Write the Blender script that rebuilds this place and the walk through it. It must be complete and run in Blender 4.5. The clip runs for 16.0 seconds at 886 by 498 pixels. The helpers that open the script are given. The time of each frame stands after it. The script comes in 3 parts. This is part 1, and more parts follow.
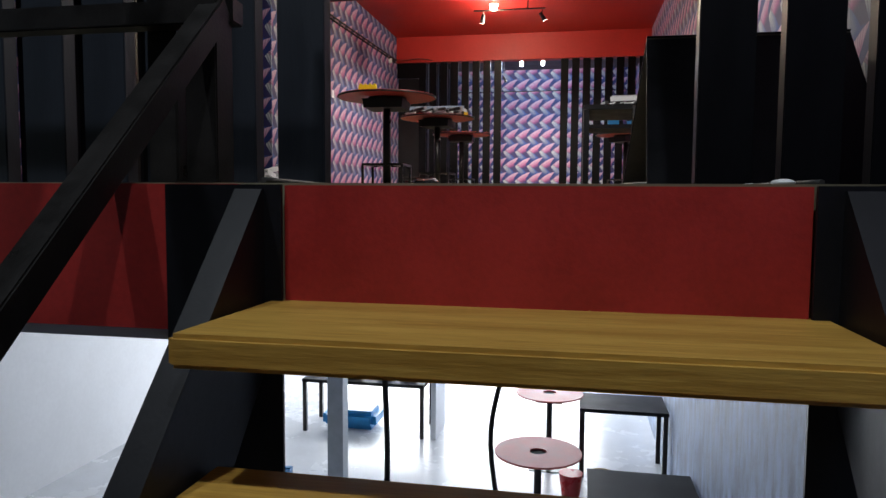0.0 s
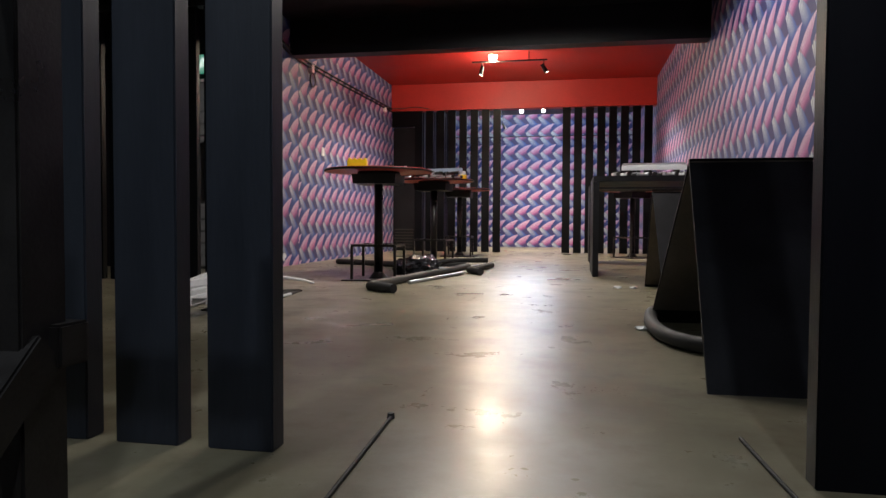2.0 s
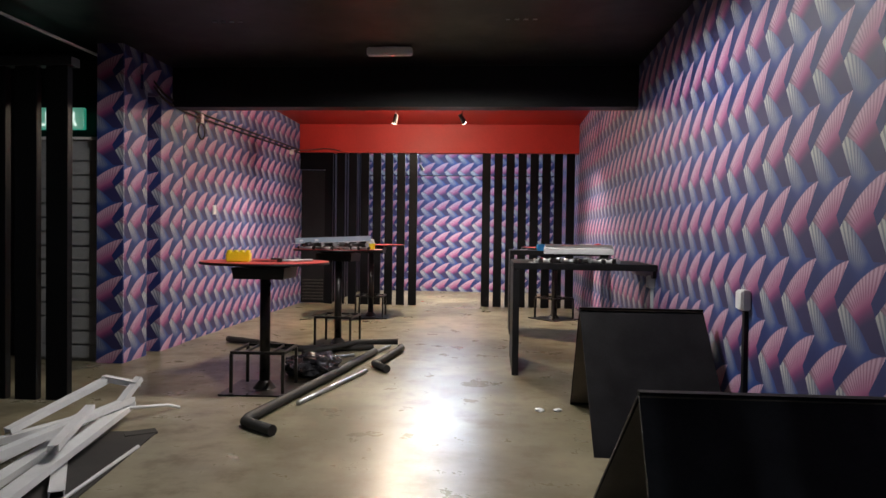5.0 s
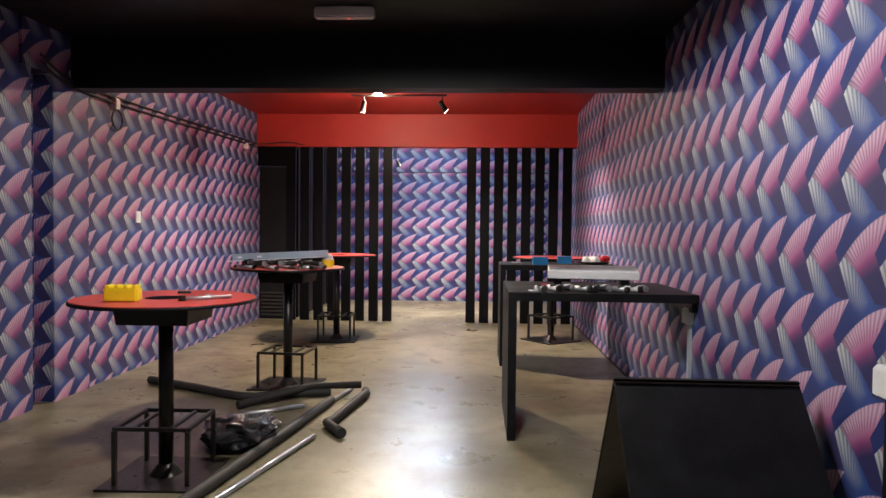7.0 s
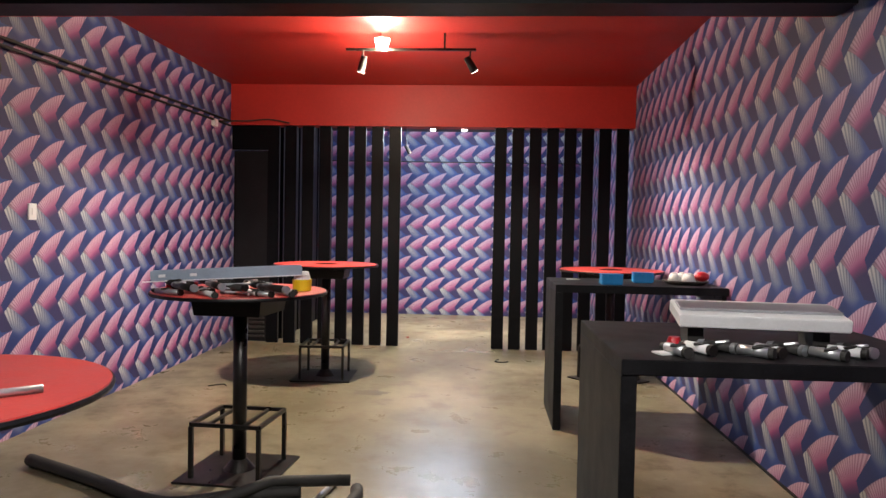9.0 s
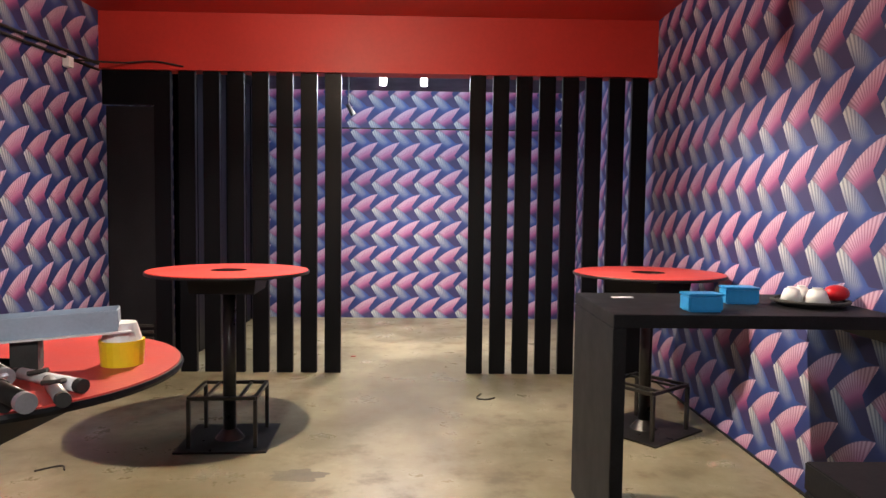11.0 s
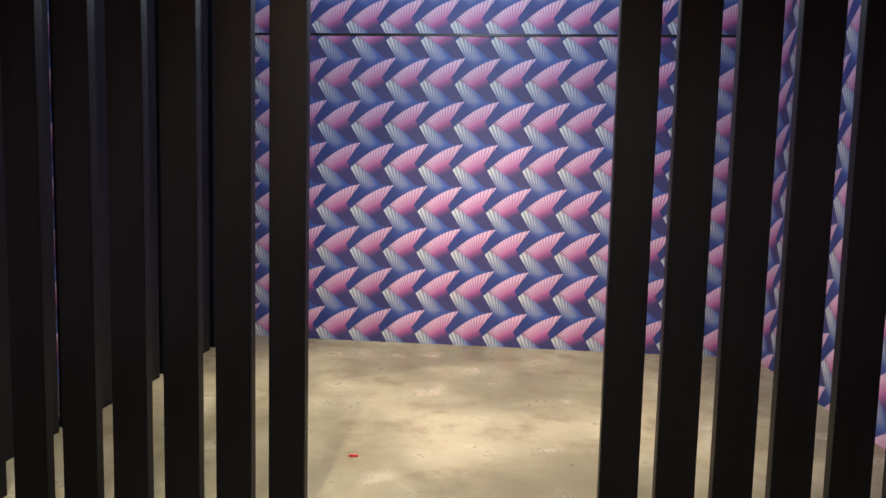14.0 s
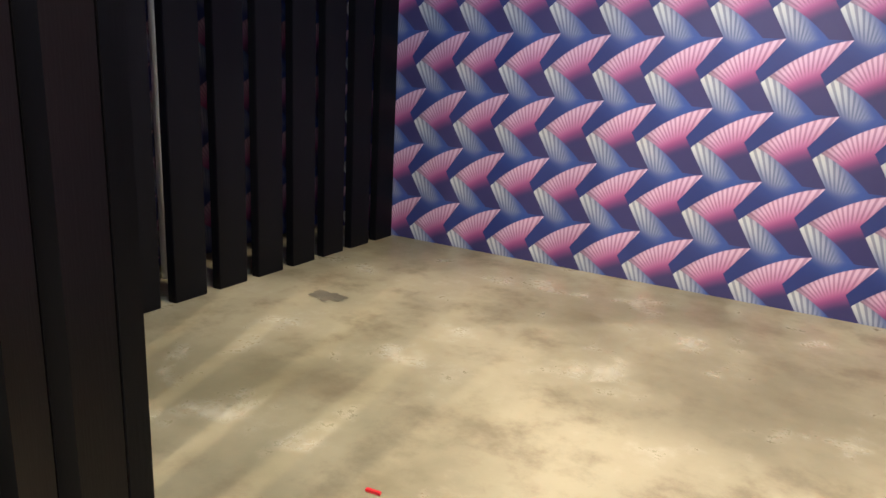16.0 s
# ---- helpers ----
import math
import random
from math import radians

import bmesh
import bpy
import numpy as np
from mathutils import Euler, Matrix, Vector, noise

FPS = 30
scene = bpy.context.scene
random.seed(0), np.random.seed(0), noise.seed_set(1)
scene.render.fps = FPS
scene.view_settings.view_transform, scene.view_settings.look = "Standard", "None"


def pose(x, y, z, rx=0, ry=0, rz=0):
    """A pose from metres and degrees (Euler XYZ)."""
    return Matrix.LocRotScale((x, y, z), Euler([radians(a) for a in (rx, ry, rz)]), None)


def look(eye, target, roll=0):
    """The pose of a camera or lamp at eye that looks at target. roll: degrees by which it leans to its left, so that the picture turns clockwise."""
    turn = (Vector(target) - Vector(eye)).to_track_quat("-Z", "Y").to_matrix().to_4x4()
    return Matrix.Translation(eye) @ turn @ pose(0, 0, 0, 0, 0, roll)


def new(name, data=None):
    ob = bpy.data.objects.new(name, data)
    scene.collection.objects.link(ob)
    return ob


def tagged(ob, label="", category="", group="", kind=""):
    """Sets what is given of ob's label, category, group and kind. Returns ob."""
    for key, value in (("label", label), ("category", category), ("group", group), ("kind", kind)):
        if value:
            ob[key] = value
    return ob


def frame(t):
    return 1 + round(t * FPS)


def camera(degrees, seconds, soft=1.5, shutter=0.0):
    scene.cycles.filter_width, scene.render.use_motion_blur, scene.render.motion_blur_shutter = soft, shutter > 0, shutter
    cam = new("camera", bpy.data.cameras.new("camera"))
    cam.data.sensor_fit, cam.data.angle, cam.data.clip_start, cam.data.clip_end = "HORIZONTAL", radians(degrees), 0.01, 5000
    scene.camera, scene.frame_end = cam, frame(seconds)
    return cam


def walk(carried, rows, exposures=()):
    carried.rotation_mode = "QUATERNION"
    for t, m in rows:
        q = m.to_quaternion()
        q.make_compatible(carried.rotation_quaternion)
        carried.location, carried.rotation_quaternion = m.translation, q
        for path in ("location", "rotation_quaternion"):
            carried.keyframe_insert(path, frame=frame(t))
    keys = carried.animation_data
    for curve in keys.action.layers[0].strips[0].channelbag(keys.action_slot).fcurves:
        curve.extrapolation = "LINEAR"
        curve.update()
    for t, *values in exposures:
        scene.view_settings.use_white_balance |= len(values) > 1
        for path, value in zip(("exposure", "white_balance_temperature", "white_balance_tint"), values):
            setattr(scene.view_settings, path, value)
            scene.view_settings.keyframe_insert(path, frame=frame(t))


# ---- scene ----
cam = camera(65.4, 16.0)
PATH = [
    (0, (0.037, -1.029, -0.024), (-0.337, 0.930, -0.168), 0.4),
    (0.5, (-0.03, -0.782, 0.097), (-0.404, 1.18, -0.013), 0.6),
    (1, (-0.053, -0.661, 0.241), (-0.418, 1.304, 0.161), 0.5),
    (1.5, (-0.078, -0.502, 0.351), (-0.436, 1.464, 0.276), 0.6),
    (2, (-0.093, -0.378, 0.501), (-0.46, 1.587, 0.43), 0.3),
    (2.5, (-0.021, -0.272, 0.653), (-0.306, 1.706, 0.594), 0.7),
    (3, (-0.063, -0.097, 0.721), (-0.248, 1.894, 0.677), 0.9),
    (3.5, (-0.097, 0.052, 0.891), (-0.278, 2.044, 0.853), 0.6),
    (4, (-0.062, 0.181, 0.966), (-0.222, 2.175, 0.931), 0.5),
    (4.2, (-0.052, 0.239, 1.023), (-0.213, 2.232, 0.99), 0.6),
    (6.5, (-0.097, 1.407, 1.36), (-0.203, 3.403, 1.302), 0.8),
    (7, (-0.097, 1.951, 1.382), (-0.199, 3.948, 1.326), 0.6),
    (7.5, (-0.178, 2.391, 1.35), (-0.282, 4.388, 1.298), 1.1),
    (8, (-0.207, 2.974, 1.367), (-0.329, 4.969, 1.308), 1.1),
    (10.5, (-0.627, 5.595, 1.459), (-0.726, 7.592, 1.396), 0.9),
    (11, (-0.627, 6.184, 1.457), (-0.583, 8.18, 1.339), 0.7),
    (11.5, (-0.677, 6.77, 1.479), (-0.615, 8.766, 1.363), 0.7),
    (12, (-0.634, 7.311, 1.442), (-0.58, 9.307, 1.325), 0.9),
    (12.5, (-0.62, 7.994, 1.404), (-0.536, 9.989, 1.297), 0.9),
    (13, (-0.517, 8.528, 1.378), (-0.689, 10.518, 1.278), 0.3),
    (13.5, (-0.625, 9.151, 1.367), (-0.844, 11.136, 1.257), 1.3),
    (14, (-0.647, 9.714, 1.302), (-0.828, 11.697, 1.118), 1.4),
    (14.5, (-0.624, 10.275, 1.252), (-0.813, 12.252, 1.019), 0.9),
    (15, (-0.605, 10.768, 1.224), (-1.007, 12.713, 0.992), 1.9),
    (15.5, (-0.47, 11.184, 1.167), (-1.234, 13.009, 0.877), 2.1),
    (16, (-0.454, 11.557, 1.067), (-1.39, 13.252, 0.566), 3.1),
]
walk(cam, [(t, look(eye, target, roll)) for t, eye, target, roll in PATH])

# ---- light ----
world = bpy.data.worlds.new("world")
scene.world = world
world.use_nodes = True
wn = world.node_tree
sky = wn.nodes.new("ShaderNodeTexSky")
sky.sky_type = 'NISHITA'
sky.sun_disc = False
sky.sun_elevation, sky.sun_rotation = radians(50), radians(160)
wn.links.new(sky.outputs[0], wn.nodes["Background"].inputs[0])
wn.nodes["Background"].inputs[1].default_value = 0.1
scene.view_settings.exposure = 0.05


def lamp(kind, place, energy, colour, size=0.04, target=None, spread=120, soft=0.5, wide=None):
    d = bpy.data.lights.new("lamp_light", kind)
    d.energy, d.color = energy, colour
    if kind == 'AREA':
        d.shape, d.size, d.size_y = 'RECTANGLE', wide[0], wide[1]
    else:
        d.shadow_soft_size = size
    if kind == 'SPOT':
        d.spot_size, d.spot_blend = radians(spread), soft
    o = new("lamp_light", d)
    o.matrix_world = look(place, target) if target else pose(*place)
    return o


WARM, NEUTRAL, COOL = (1.0, 0.84, 0.64), (1.0, 0.95, 0.90), (0.82, 0.91, 1.0)
# bulb and the two heads of the track light under the red ceiling
lamp('POINT', (-1.28, 9.98, 2.90), 120, WARM, 0.035)
lamp('SPOT', (-1.28, 9.95, 2.88), 420, WARM, 0.035, (-1.25, 9.85, 0), 148, 0.55)
lamp('SPOT', (-0.50, 9.96, 2.76), 430, WARM, 0.03, (1.33, 10.15, 0.95), 62, 0.9)
lamp('SPOT', (-1.45, 9.96, 2.76), 170, WARM, 0.03, (-3.42, 10.6, 1.15), 62, 0.9)
# two unseen downlights added under the black ceiling to light the hall's front
for lx in (-1.0, -0.16):
    lamp('SPOT', (lx, 5.0, 2.78), 130, NEUTRAL, 0.04, (lx, 5.0, 0), 176, 0.25)
# cool downlights over the stairs, unseen, added to brighten treads and slat fronts
for lx in (-1.3, 0.3):
    lamp('SPOT', (lx, -1.3, 2.78), 105, COOL, 0.05, (lx, -1.2, 0), 160, 0.6)
# two spots of the back lobby
lamp('SPOT', (-1.125, 13.7, 2.76), 280, WARM, 0.03, (-1.25, 13.75, 0), 125, 0.9)
lamp('SPOT', (-0.687, 13.7, 2.76), 350, WARM, 0.03, (-0.45, 13.95, 0), 125, 0.9)
for lx in (-1.125, -0.687):
    lamp('POINT', (lx, 13.76, 2.74), 24, COOL, 0.03)
# daylight through the shop front of the lower floor
lamp('AREA', (-2.4, 13.9, -2.3), 400, (0.92, 0.96, 1.0), target=(-2.4, 0, -3.0), wide=(6.0, 2.4))


# ---- materials ----
class Sock:
    """Arithmetic on node sockets."""

    def __init__(self, tree, out):
        self.tree, self.out = tree, out

    def op(self, kind, *others):
        n = self.tree.nodes.new("ShaderNodeMath")
        n.operation = kind
        for i, v in enumerate((self, *others)):
            if isinstance(v, Sock):
                self.tree.links.new(v.out, n.inputs[i])
            else:
                n.inputs[i].default_value = v
        return Sock(self.tree, n.outputs[0])

    def __add__(self, o): return self.op('ADD', o)
    def __sub__(self, o): return self.op('SUBTRACT', o)
    def __mul__(self, o): return self.op('MULTIPLY', o)
    def __truediv__(self, o): return self.op('DIVIDE', o)
    def less(self, o): return self.op('LESS_THAN', o)
    def more(self, o): return self.op('GREATER_THAN', o)
    def frac(self): return self.op('FRACT')
    def clamp(self): return (self * 1.0).op('MINIMUM', 1.0).op('MAXIMUM', 0.0)
    def inv(self): return self * -1.0 + 1.0

    def step(self, a, b):
        """0 at a, 1 at b, smoothly."""
        n = self.tree.nodes.new("ShaderNodeMapRange")
        n.interpolation_type = 'SMOOTHSTEP'
        self.tree.links.new(self.out, n.inputs[0])
        n.inputs[1].default_value, n.inputs[2].default_value = a, b
        return Sock(self.tree, n.outputs[0])


def mixed(tree, fac, a, b):
    n = tree.nodes.new("ShaderNodeMix")
    n.data_type = 'RGBA'
    for sock, v in ((n.inputs[0], fac), (n.inputs[6], a), (n.inputs[7], b)):
        if isinstance(v, Sock):
            tree.links.new(v.out, sock)
        elif isinstance(v, tuple):
            sock.default_value = (*v, 1)
        elif isinstance(v, float):
            sock.default_value = v
        else:
            tree.links.new(v, sock)
    return n.outputs[2]


def base(name, rough=0.5, metal=0.0):
    m = bpy.data.materials.new(name)
    m.use_nodes = True
    b = m.node_tree.nodes["Principled BSDF"]
    b.inputs["Roughness"].default_value, b.inputs["Metallic"].default_value = rough, metal
    return m, m.node_tree, b


def noise_of(tree, scale, detail=4.0, rough=0.55, stretch=(1, 1, 1)):
    pos = tree.nodes.new("ShaderNodeTexCoord")
    mp = tree.nodes.new("ShaderNodeMapping")
    mp.inputs["Scale"].default_value = stretch
    tree.links.new(pos.outputs["Object"], mp.inputs[0])
    n = tree.nodes.new("ShaderNodeTexNoise")
    n.inputs["Scale"].default_value, n.inputs["Detail"].default_value, n.inputs["Roughness"].default_value = scale, detail, rough
    tree.links.new(mp.outputs[0], n.inputs["Vector"])
    return Sock(tree, n.outputs["Fac"])


def bump(tree, b, height, strength=0.2, distance=0.01):
    n = tree.nodes.new("ShaderNodeBump")
    n.inputs["Strength"].default_value, n.inputs["Distance"].default_value = strength, distance
    tree.links.new(height.out, n.inputs["Height"])
    tree.links.new(n.outputs[0], b.inputs["Normal"])


def paint(name, colour, rough=0.5, vary=0.25, scale=6.0, metal=0.0, grain=0.1, stretch=(1, 1, 1), shine=0.5):
    """Painted or plain surface: two scales of variation in tone and gloss, and a fine relief."""
    m, t, b = base(name, rough, metal)
    b.inputs["Specular IOR Level"].default_value = shine
    big, fine = noise_of(t, scale, 5.0, 0.6, stretch), noise_of(t, scale * 18, 3.0, 0.6, stretch)
    f = (big * 0.7 + fine * 0.3).step(0.3, 0.7)
    lo = tuple(c * (1 - vary) for c in colour)
    hi = tuple(min(1, c * (1 + vary)) for c in colour)
    t.links.new(mixed(t, f, lo, hi), b.inputs["Base Color"])
    t.links.new((big * 0.3 + (rough - 0.15)).clamp().out, b.inputs["Roughness"])
    bump(t, b, fine, grain, 0.004)
    return m


def wallpaper(name, along, sign, u0, v0, P=0.2757, row=0.3344):
    """Printed paper: columns of overlapping striped fans, rose ones tipped one way, blue ones the other.
    u0, v0 name the tip of one rose fan."""
    m, t, b = base(name, 0.62)
    g = t.nodes.new("ShaderNodeNewGeometry")
    sp = t.nodes.new("ShaderNodeSeparateXYZ")
    t.links.new(g.outputs["Position"], sp.inputs[0])
    V = 1.213
    x = (Sock(t, sp.outputs[along]) - u0) * (sign / P)
    p = ((Sock(t, sp.outputs[2]) - v0) * (-1 / row)).frac()
    # the columns meet along a zigzag: right edges of rose fans, left edges of blue ones
    zig = (p * (0.40 / 0.46)).op('MINIMUM', p.inv() * (0.40 / 0.54))
    u = (x + zig).frac()
    X = u - 1.0 - zig
    Y = p * -V
    # bowed upper edges: rose from its tip at 0,0 down to the left, blue from -1.4,-0.56 down to the right
    Xb = X + 1.40
    arc = X * 0.15 - (X * X) * 0.33
    rose_low = arc - Y
    blue_low = Xb * -0.22 - (Xb * Xb) * 0.40 - 0.56 - Y
    upper = rose_low.less(0.0)
    lower = blue_low.step(-0.012, 0.012)
    rose = rose_low.step(-0.012, 0.012) * lower.inv()
    # rose fan
    d = rose_low.op('MAXIMUM', 0.0)
    ang = (Y + 0.98).op('ARCTAN2', X + 0.50)
    ribs = ((ang * 8.6).frac() - 0.5).op('ABSOLUTE').step(0.20, 0.36)
    pale = d.step(0.52, 0.0)
    col = mixed(t, d.step(0.30, 0.72), (0.34, 0.062, 0.20), (0.022, 0.020, 0.095))
    col = mixed(t, pale * 0.85, col, (0.60, 0.44, 0.56))
    col = mixed(t, ribs * pale.step(0.02, 0.5) * 0.5, col, (0.13, 0.022, 0.10))
    rose_col = mixed(t, u.step(0.50, 0.10) * 0.92, col, (0.045, 0.017, 0.046))
    # blue fan; above the rose edge it is the one of the row above
    Yb = Y - upper * V
    d = (Xb * -0.22 - (Xb * Xb) * 0.40 - 0.56 - Yb).op('MAXIMUM', 0.0)
    ang = (Yb + 1.62).op('ARCTAN2', Xb - 0.60)
    ribs = ((ang * 8.6).frac() - 0.5).op('ABSOLUTE').step(0.20, 0.36)
    pale = d.step(0.62, 0.02) * u.step(0.56, 0.06)
    col = mixed(t, d.step(0.15, 0.9), (0.020, 0.058, 0.235), (0.008, 0.021, 0.125))
    col = mixed(t, u.step(0.55, 1.0) * 0.6, col, (0.014, 0.012, 0.065))
    col = mixed(t, pale, col, (0.50, 0.52, 0.50))
    blue_col = mixed(t, ribs * pale.step(0.03, 0.4) * 0.55, col, (0.02, 0.035, 0.12))
    col = mixed(t, rose, blue_col, rose_col)
    dirt = noise_of(t, 1.3, 4.0).step(0.25, 0.75) * 0.12
    t.links.new(mixed(t, dirt, col, (0.08, 0.066, 0.08)), b.inputs["Base Color"])
    bump(t, b, noise_of(t, 160, 2.0), 0.08, 0.002)
    return m


def concrete():
    m, t, b = base("polished_concrete", 0.3)
    big, mid, fine = noise_of(t, 0.7, 5.0, 0.6), noise_of(t, 3.2, 8.0, 0.65), noise_of(t, 45, 4.0, 0.7)
    c = mixed(t, big.step(0.35, 0.68), (0.128, 0.114, 0.070), (0.295, 0.262, 0.175))
    c = mixed(t, mid.step(0.48, 0.70) * 0.75, c, (0.11, 0.088, 0.052))
    c = mixed(t, mid.step(0.46, 0.26) * 0.5, c, (0.46, 0.43, 0.35))
    c = mixed(t, fine.step(0.62, 0.80) * 0.35, c, (0.10, 0.09, 0.07))
    t.links.new(c, b.inputs["Base Color"])
    t.links.new((mid * 0.42 + fine * 0.10 + (big * 0.10) + 0.015).out, b.inputs["Roughness"])
    bump(t, b, mid * 0.8 + fine * 0.2, 0.10, 0.006)
    return m


def glow(name, colour, strength):
    m, t, b = base(name, 0.4)
    b.inputs["Base Color"].default_value = (0.9, 0.9, 0.9, 1)
    b.inputs["Emission Color"].default_value = (*colour, 1)
    b.inputs["Emission Strength"].default_value = strength
    return m


CONCRETE = concrete()
# each paper hangs from the tip of one rose fan
PAPER_BACK = wallpaper("wallpaper_back", 0, 1, -1.013, 1.967, 0.2775, 0.337)
PAPER_BACK_UPPER = wallpaper("wallpaper_back_upper", 0, 1, -1.06, 2.425, 0.2775, 0.337)
PAPER_RIGHT = wallpaper("wallpaper_right", 1, -1, 5.228, 1.465)
PAPER_LEFT = wallpaper("wallpaper_left", 1, 1, 8.07, 1.675, 0.2765, 0.325)
PAPER_STRIP = wallpaper("wallpaper_strip", 1, 1, 7.44, 1.812)
PAPER_PILLAR = wallpaper("wallpaper_pillar", 1, 1, 6.913, 1.805, 0.262)
PAPER_FRONT = wallpaper("wallpaper_front", 0, 1, -3.42, 1.805)
BLACK = paint("black_paint", (0.008, 0.008, 0.010), 0.45, 0.3, 3.0, shine=0.25)
SLATBLACK = paint("black_satin_board", (0.0024, 0.0026, 0.0038), 0.42, 0.25, 2.0, stretch=(4, 4, 0.4), shine=0.14)
# slat black raised to blue-grey: cool light on the stair slats, put into the colour
SLATBLACK_COOL_LIT = paint("black_satin_board_cool_lit", (0.017, 0.020, 0.027), 0.42, 0.25, 2.0, stretch=(4, 4, 0.4), shine=0.3)
BOARD = paint("black_board", (0.008, 0.008, 0.0095), 0.55, 0.5, 5.0, shine=0.2)
BOARDBACK = paint("raw_hardboard", (0.20, 0.17, 0.14), 0.65, 0.2, 5.0)
STEEL = paint("black_steel", (0.018, 0.016, 0.015), 0.32, 0.4, 9.0, 0.3)
RED = paint("red_paint", (0.42, 0.022, 0.016), 0.55, 0.12, 1.5)
REDPANEL = paint("scuffed_red_panel", (0.36, 0.022, 0.018), 0.5, 0.22, 5.0)
DISC = paint("red_tabletop", (0.50, 0.055, 0.048), 0.38, 0.14, 4.0)
YELLOW = paint("yellow_plastic", (0.80, 0.62, 0.02), 0.4, 0.08)
BLUE = paint("blue_plastic", (0.02, 0.26, 0.60), 0.35, 0.1)
WHITE = paint("white_enamel", (0.74, 0.75, 0.76), 0.4, 0.08)
WHITEWALL = paint("white_wall", (0.75, 0.76, 0.78), 0.6, 0.05, 1.0)
SILVER = paint("brushed_aluminium", (0.52, 0.54, 0.56), 0.35, 0.15, 8.0, 0.8)
HOUSING = paint("blue_grey_enamel", (0.30, 0.37, 0.46), 0.4, 0.12)
GREYPLASTIC = paint("grey_box", (0.42, 0.46, 0.50), 0.45, 0.1)
RUBBER = paint("black_foam_tube", (0.022, 0.021, 0.020), 0.7, 0.4, 14.0)
REDPLASTIC = paint("red_plastic", (0.45, 0.012, 0.02), 0.3, 0.1)
GREYSHUTTER = paint("grey_shutter", (0.26, 0.27, 0.28), 0.5, 0.12, 3.0)
CARD = paint("cardboard", (0.36, 0.25, 0.14), 0.8, 0.15)
FOIL = paint("black_foil", (0.03, 0.03, 0.035), 0.18, 0.5, 12.0, 0.2, 0.6)
# dark tone for the modelled shade below the profile heap and a board scrap
SHADE_AND_SCRAP = paint("dark_shade_and_scrap", (0.035, 0.032, 0.03), 0.9, 0.3)
BLUEWALL = paint("blue_grey_mural", (0.24, 0.30, 0.42), 0.6, 0.6, 4.0, stretch=(1, 2.5, 0.7))
LOWFLOOR = paint("white_floor_tile", (0.72, 0.74, 0.77), 0.25, 0.06, 2.0)
TUBE = glow("lit_tube", (0.66, 0.82, 1.0), 400.0)
BULB = glow("lit_bulb", (1.0, 0.86, 0.66), 90.0)
BULBCOOL = glow("added_lamp_lens", (1.0, 0.95, 0.88), 30.0)
SPOTGLOW = glow("lit_spot", (1.0, 0.93, 0.80), 16.0)
EXITGREEN = glow("exit_sign_green", (0.02, 0.32, 0.20), 0.5)
EXITWHITE = glow("exit_sign_letters", (0.85, 1.0, 0.92), 0.9)
LEDRED = glow("red_led", (1.0, 0.05, 0.03), 1.5)


def woodgrain():
    m, t, b = base("yellow_plywood", 0.45)
    g, f = noise_of(t, 3.0, 5.0, 0.6, (0.6, 7, 7)), noise_of(t, 24.0, 4.0, 0.6, (0.5, 6, 6))
    c = mixed(t, (g * 0.6 + f * 0.4).step(0.35, 0.66), (0.40, 0.21, 0.035), (0.62, 0.37, 0.075))
    c = mixed(t, noise_of(t, 6.0, 6.0).step(0.58, 0.78) * 0.6, c, (0.16, 0.09, 0.03))
    t.links.new(c, b.inputs["Base Color"])
    bump(t, b, f, 0.25, 0.004)
    return m


PLY = woodgrain()


# ---- mesh helpers ----
def cube(bm, x0, x1, y0, y1, z0, z1, m=None):
    r = bmesh.ops.create_cube(bm, size=1)["verts"]
    for v in r:
        v.co = Vector(((x0 + x1) / 2 + v.co.x * (x1 - x0), (y0 + y1) / 2 + v.co.y * (y1 - y0), (z0 + z1) / 2 + v.co.z * (z1 - z0)))
    if m is not None:
        bmesh.ops.transform(bm, matrix=m, verts=r)
    return bm


def box(x0, x1, y0, y1, z0, z1, soft=0.0, m=None):
    bm = cube(bmesh.new(), x0, x1, y0, y1, z0, z1)
    if soft:
        bmesh.ops.bevel(bm, geom=bm.edges[:], offset=soft, segments=2, affect='EDGES')
    if m is not None:
        bmesh.ops.transform(bm, matrix=m, verts=bm.verts[:])
    return bm


def drum(r0, r1, z0, z1, n=32, x=0, y=0, m=None):
    bm = bmesh.new()
    bmesh.ops.create_cone(bm, cap_ends=True, segments=n, radius1=r0, radius2=r1, depth=z1 - z0, matrix=Matrix.Translation((x, y, (z0 + z1) / 2)))
    if m is not None:
        bmesh.ops.transform(bm, matrix=m, verts=bm.verts[:])
    return bm


def ring(r0, r1, z0, z1, n=64):
    """A disc with a round hole."""
    bm = bmesh.new()
    rows = []
    for r, z in ((r1, z0), (r1 + 0.003, (z0 + z1) / 2), (r1, z1), (r0, z1), (r0, z0)):
        rows.append([bm.verts.new((r * math.cos(2 * math.pi * i / n), r * math.sin(2 * math.pi * i / n), z)) for i in range(n)])
    for a, b in zip(rows, rows[1:] + rows[:1]):
        for i in range(n):
            bm.faces.new((a[i], a[(i + 1) % n], b[(i + 1) % n], b[i]))
    return bm


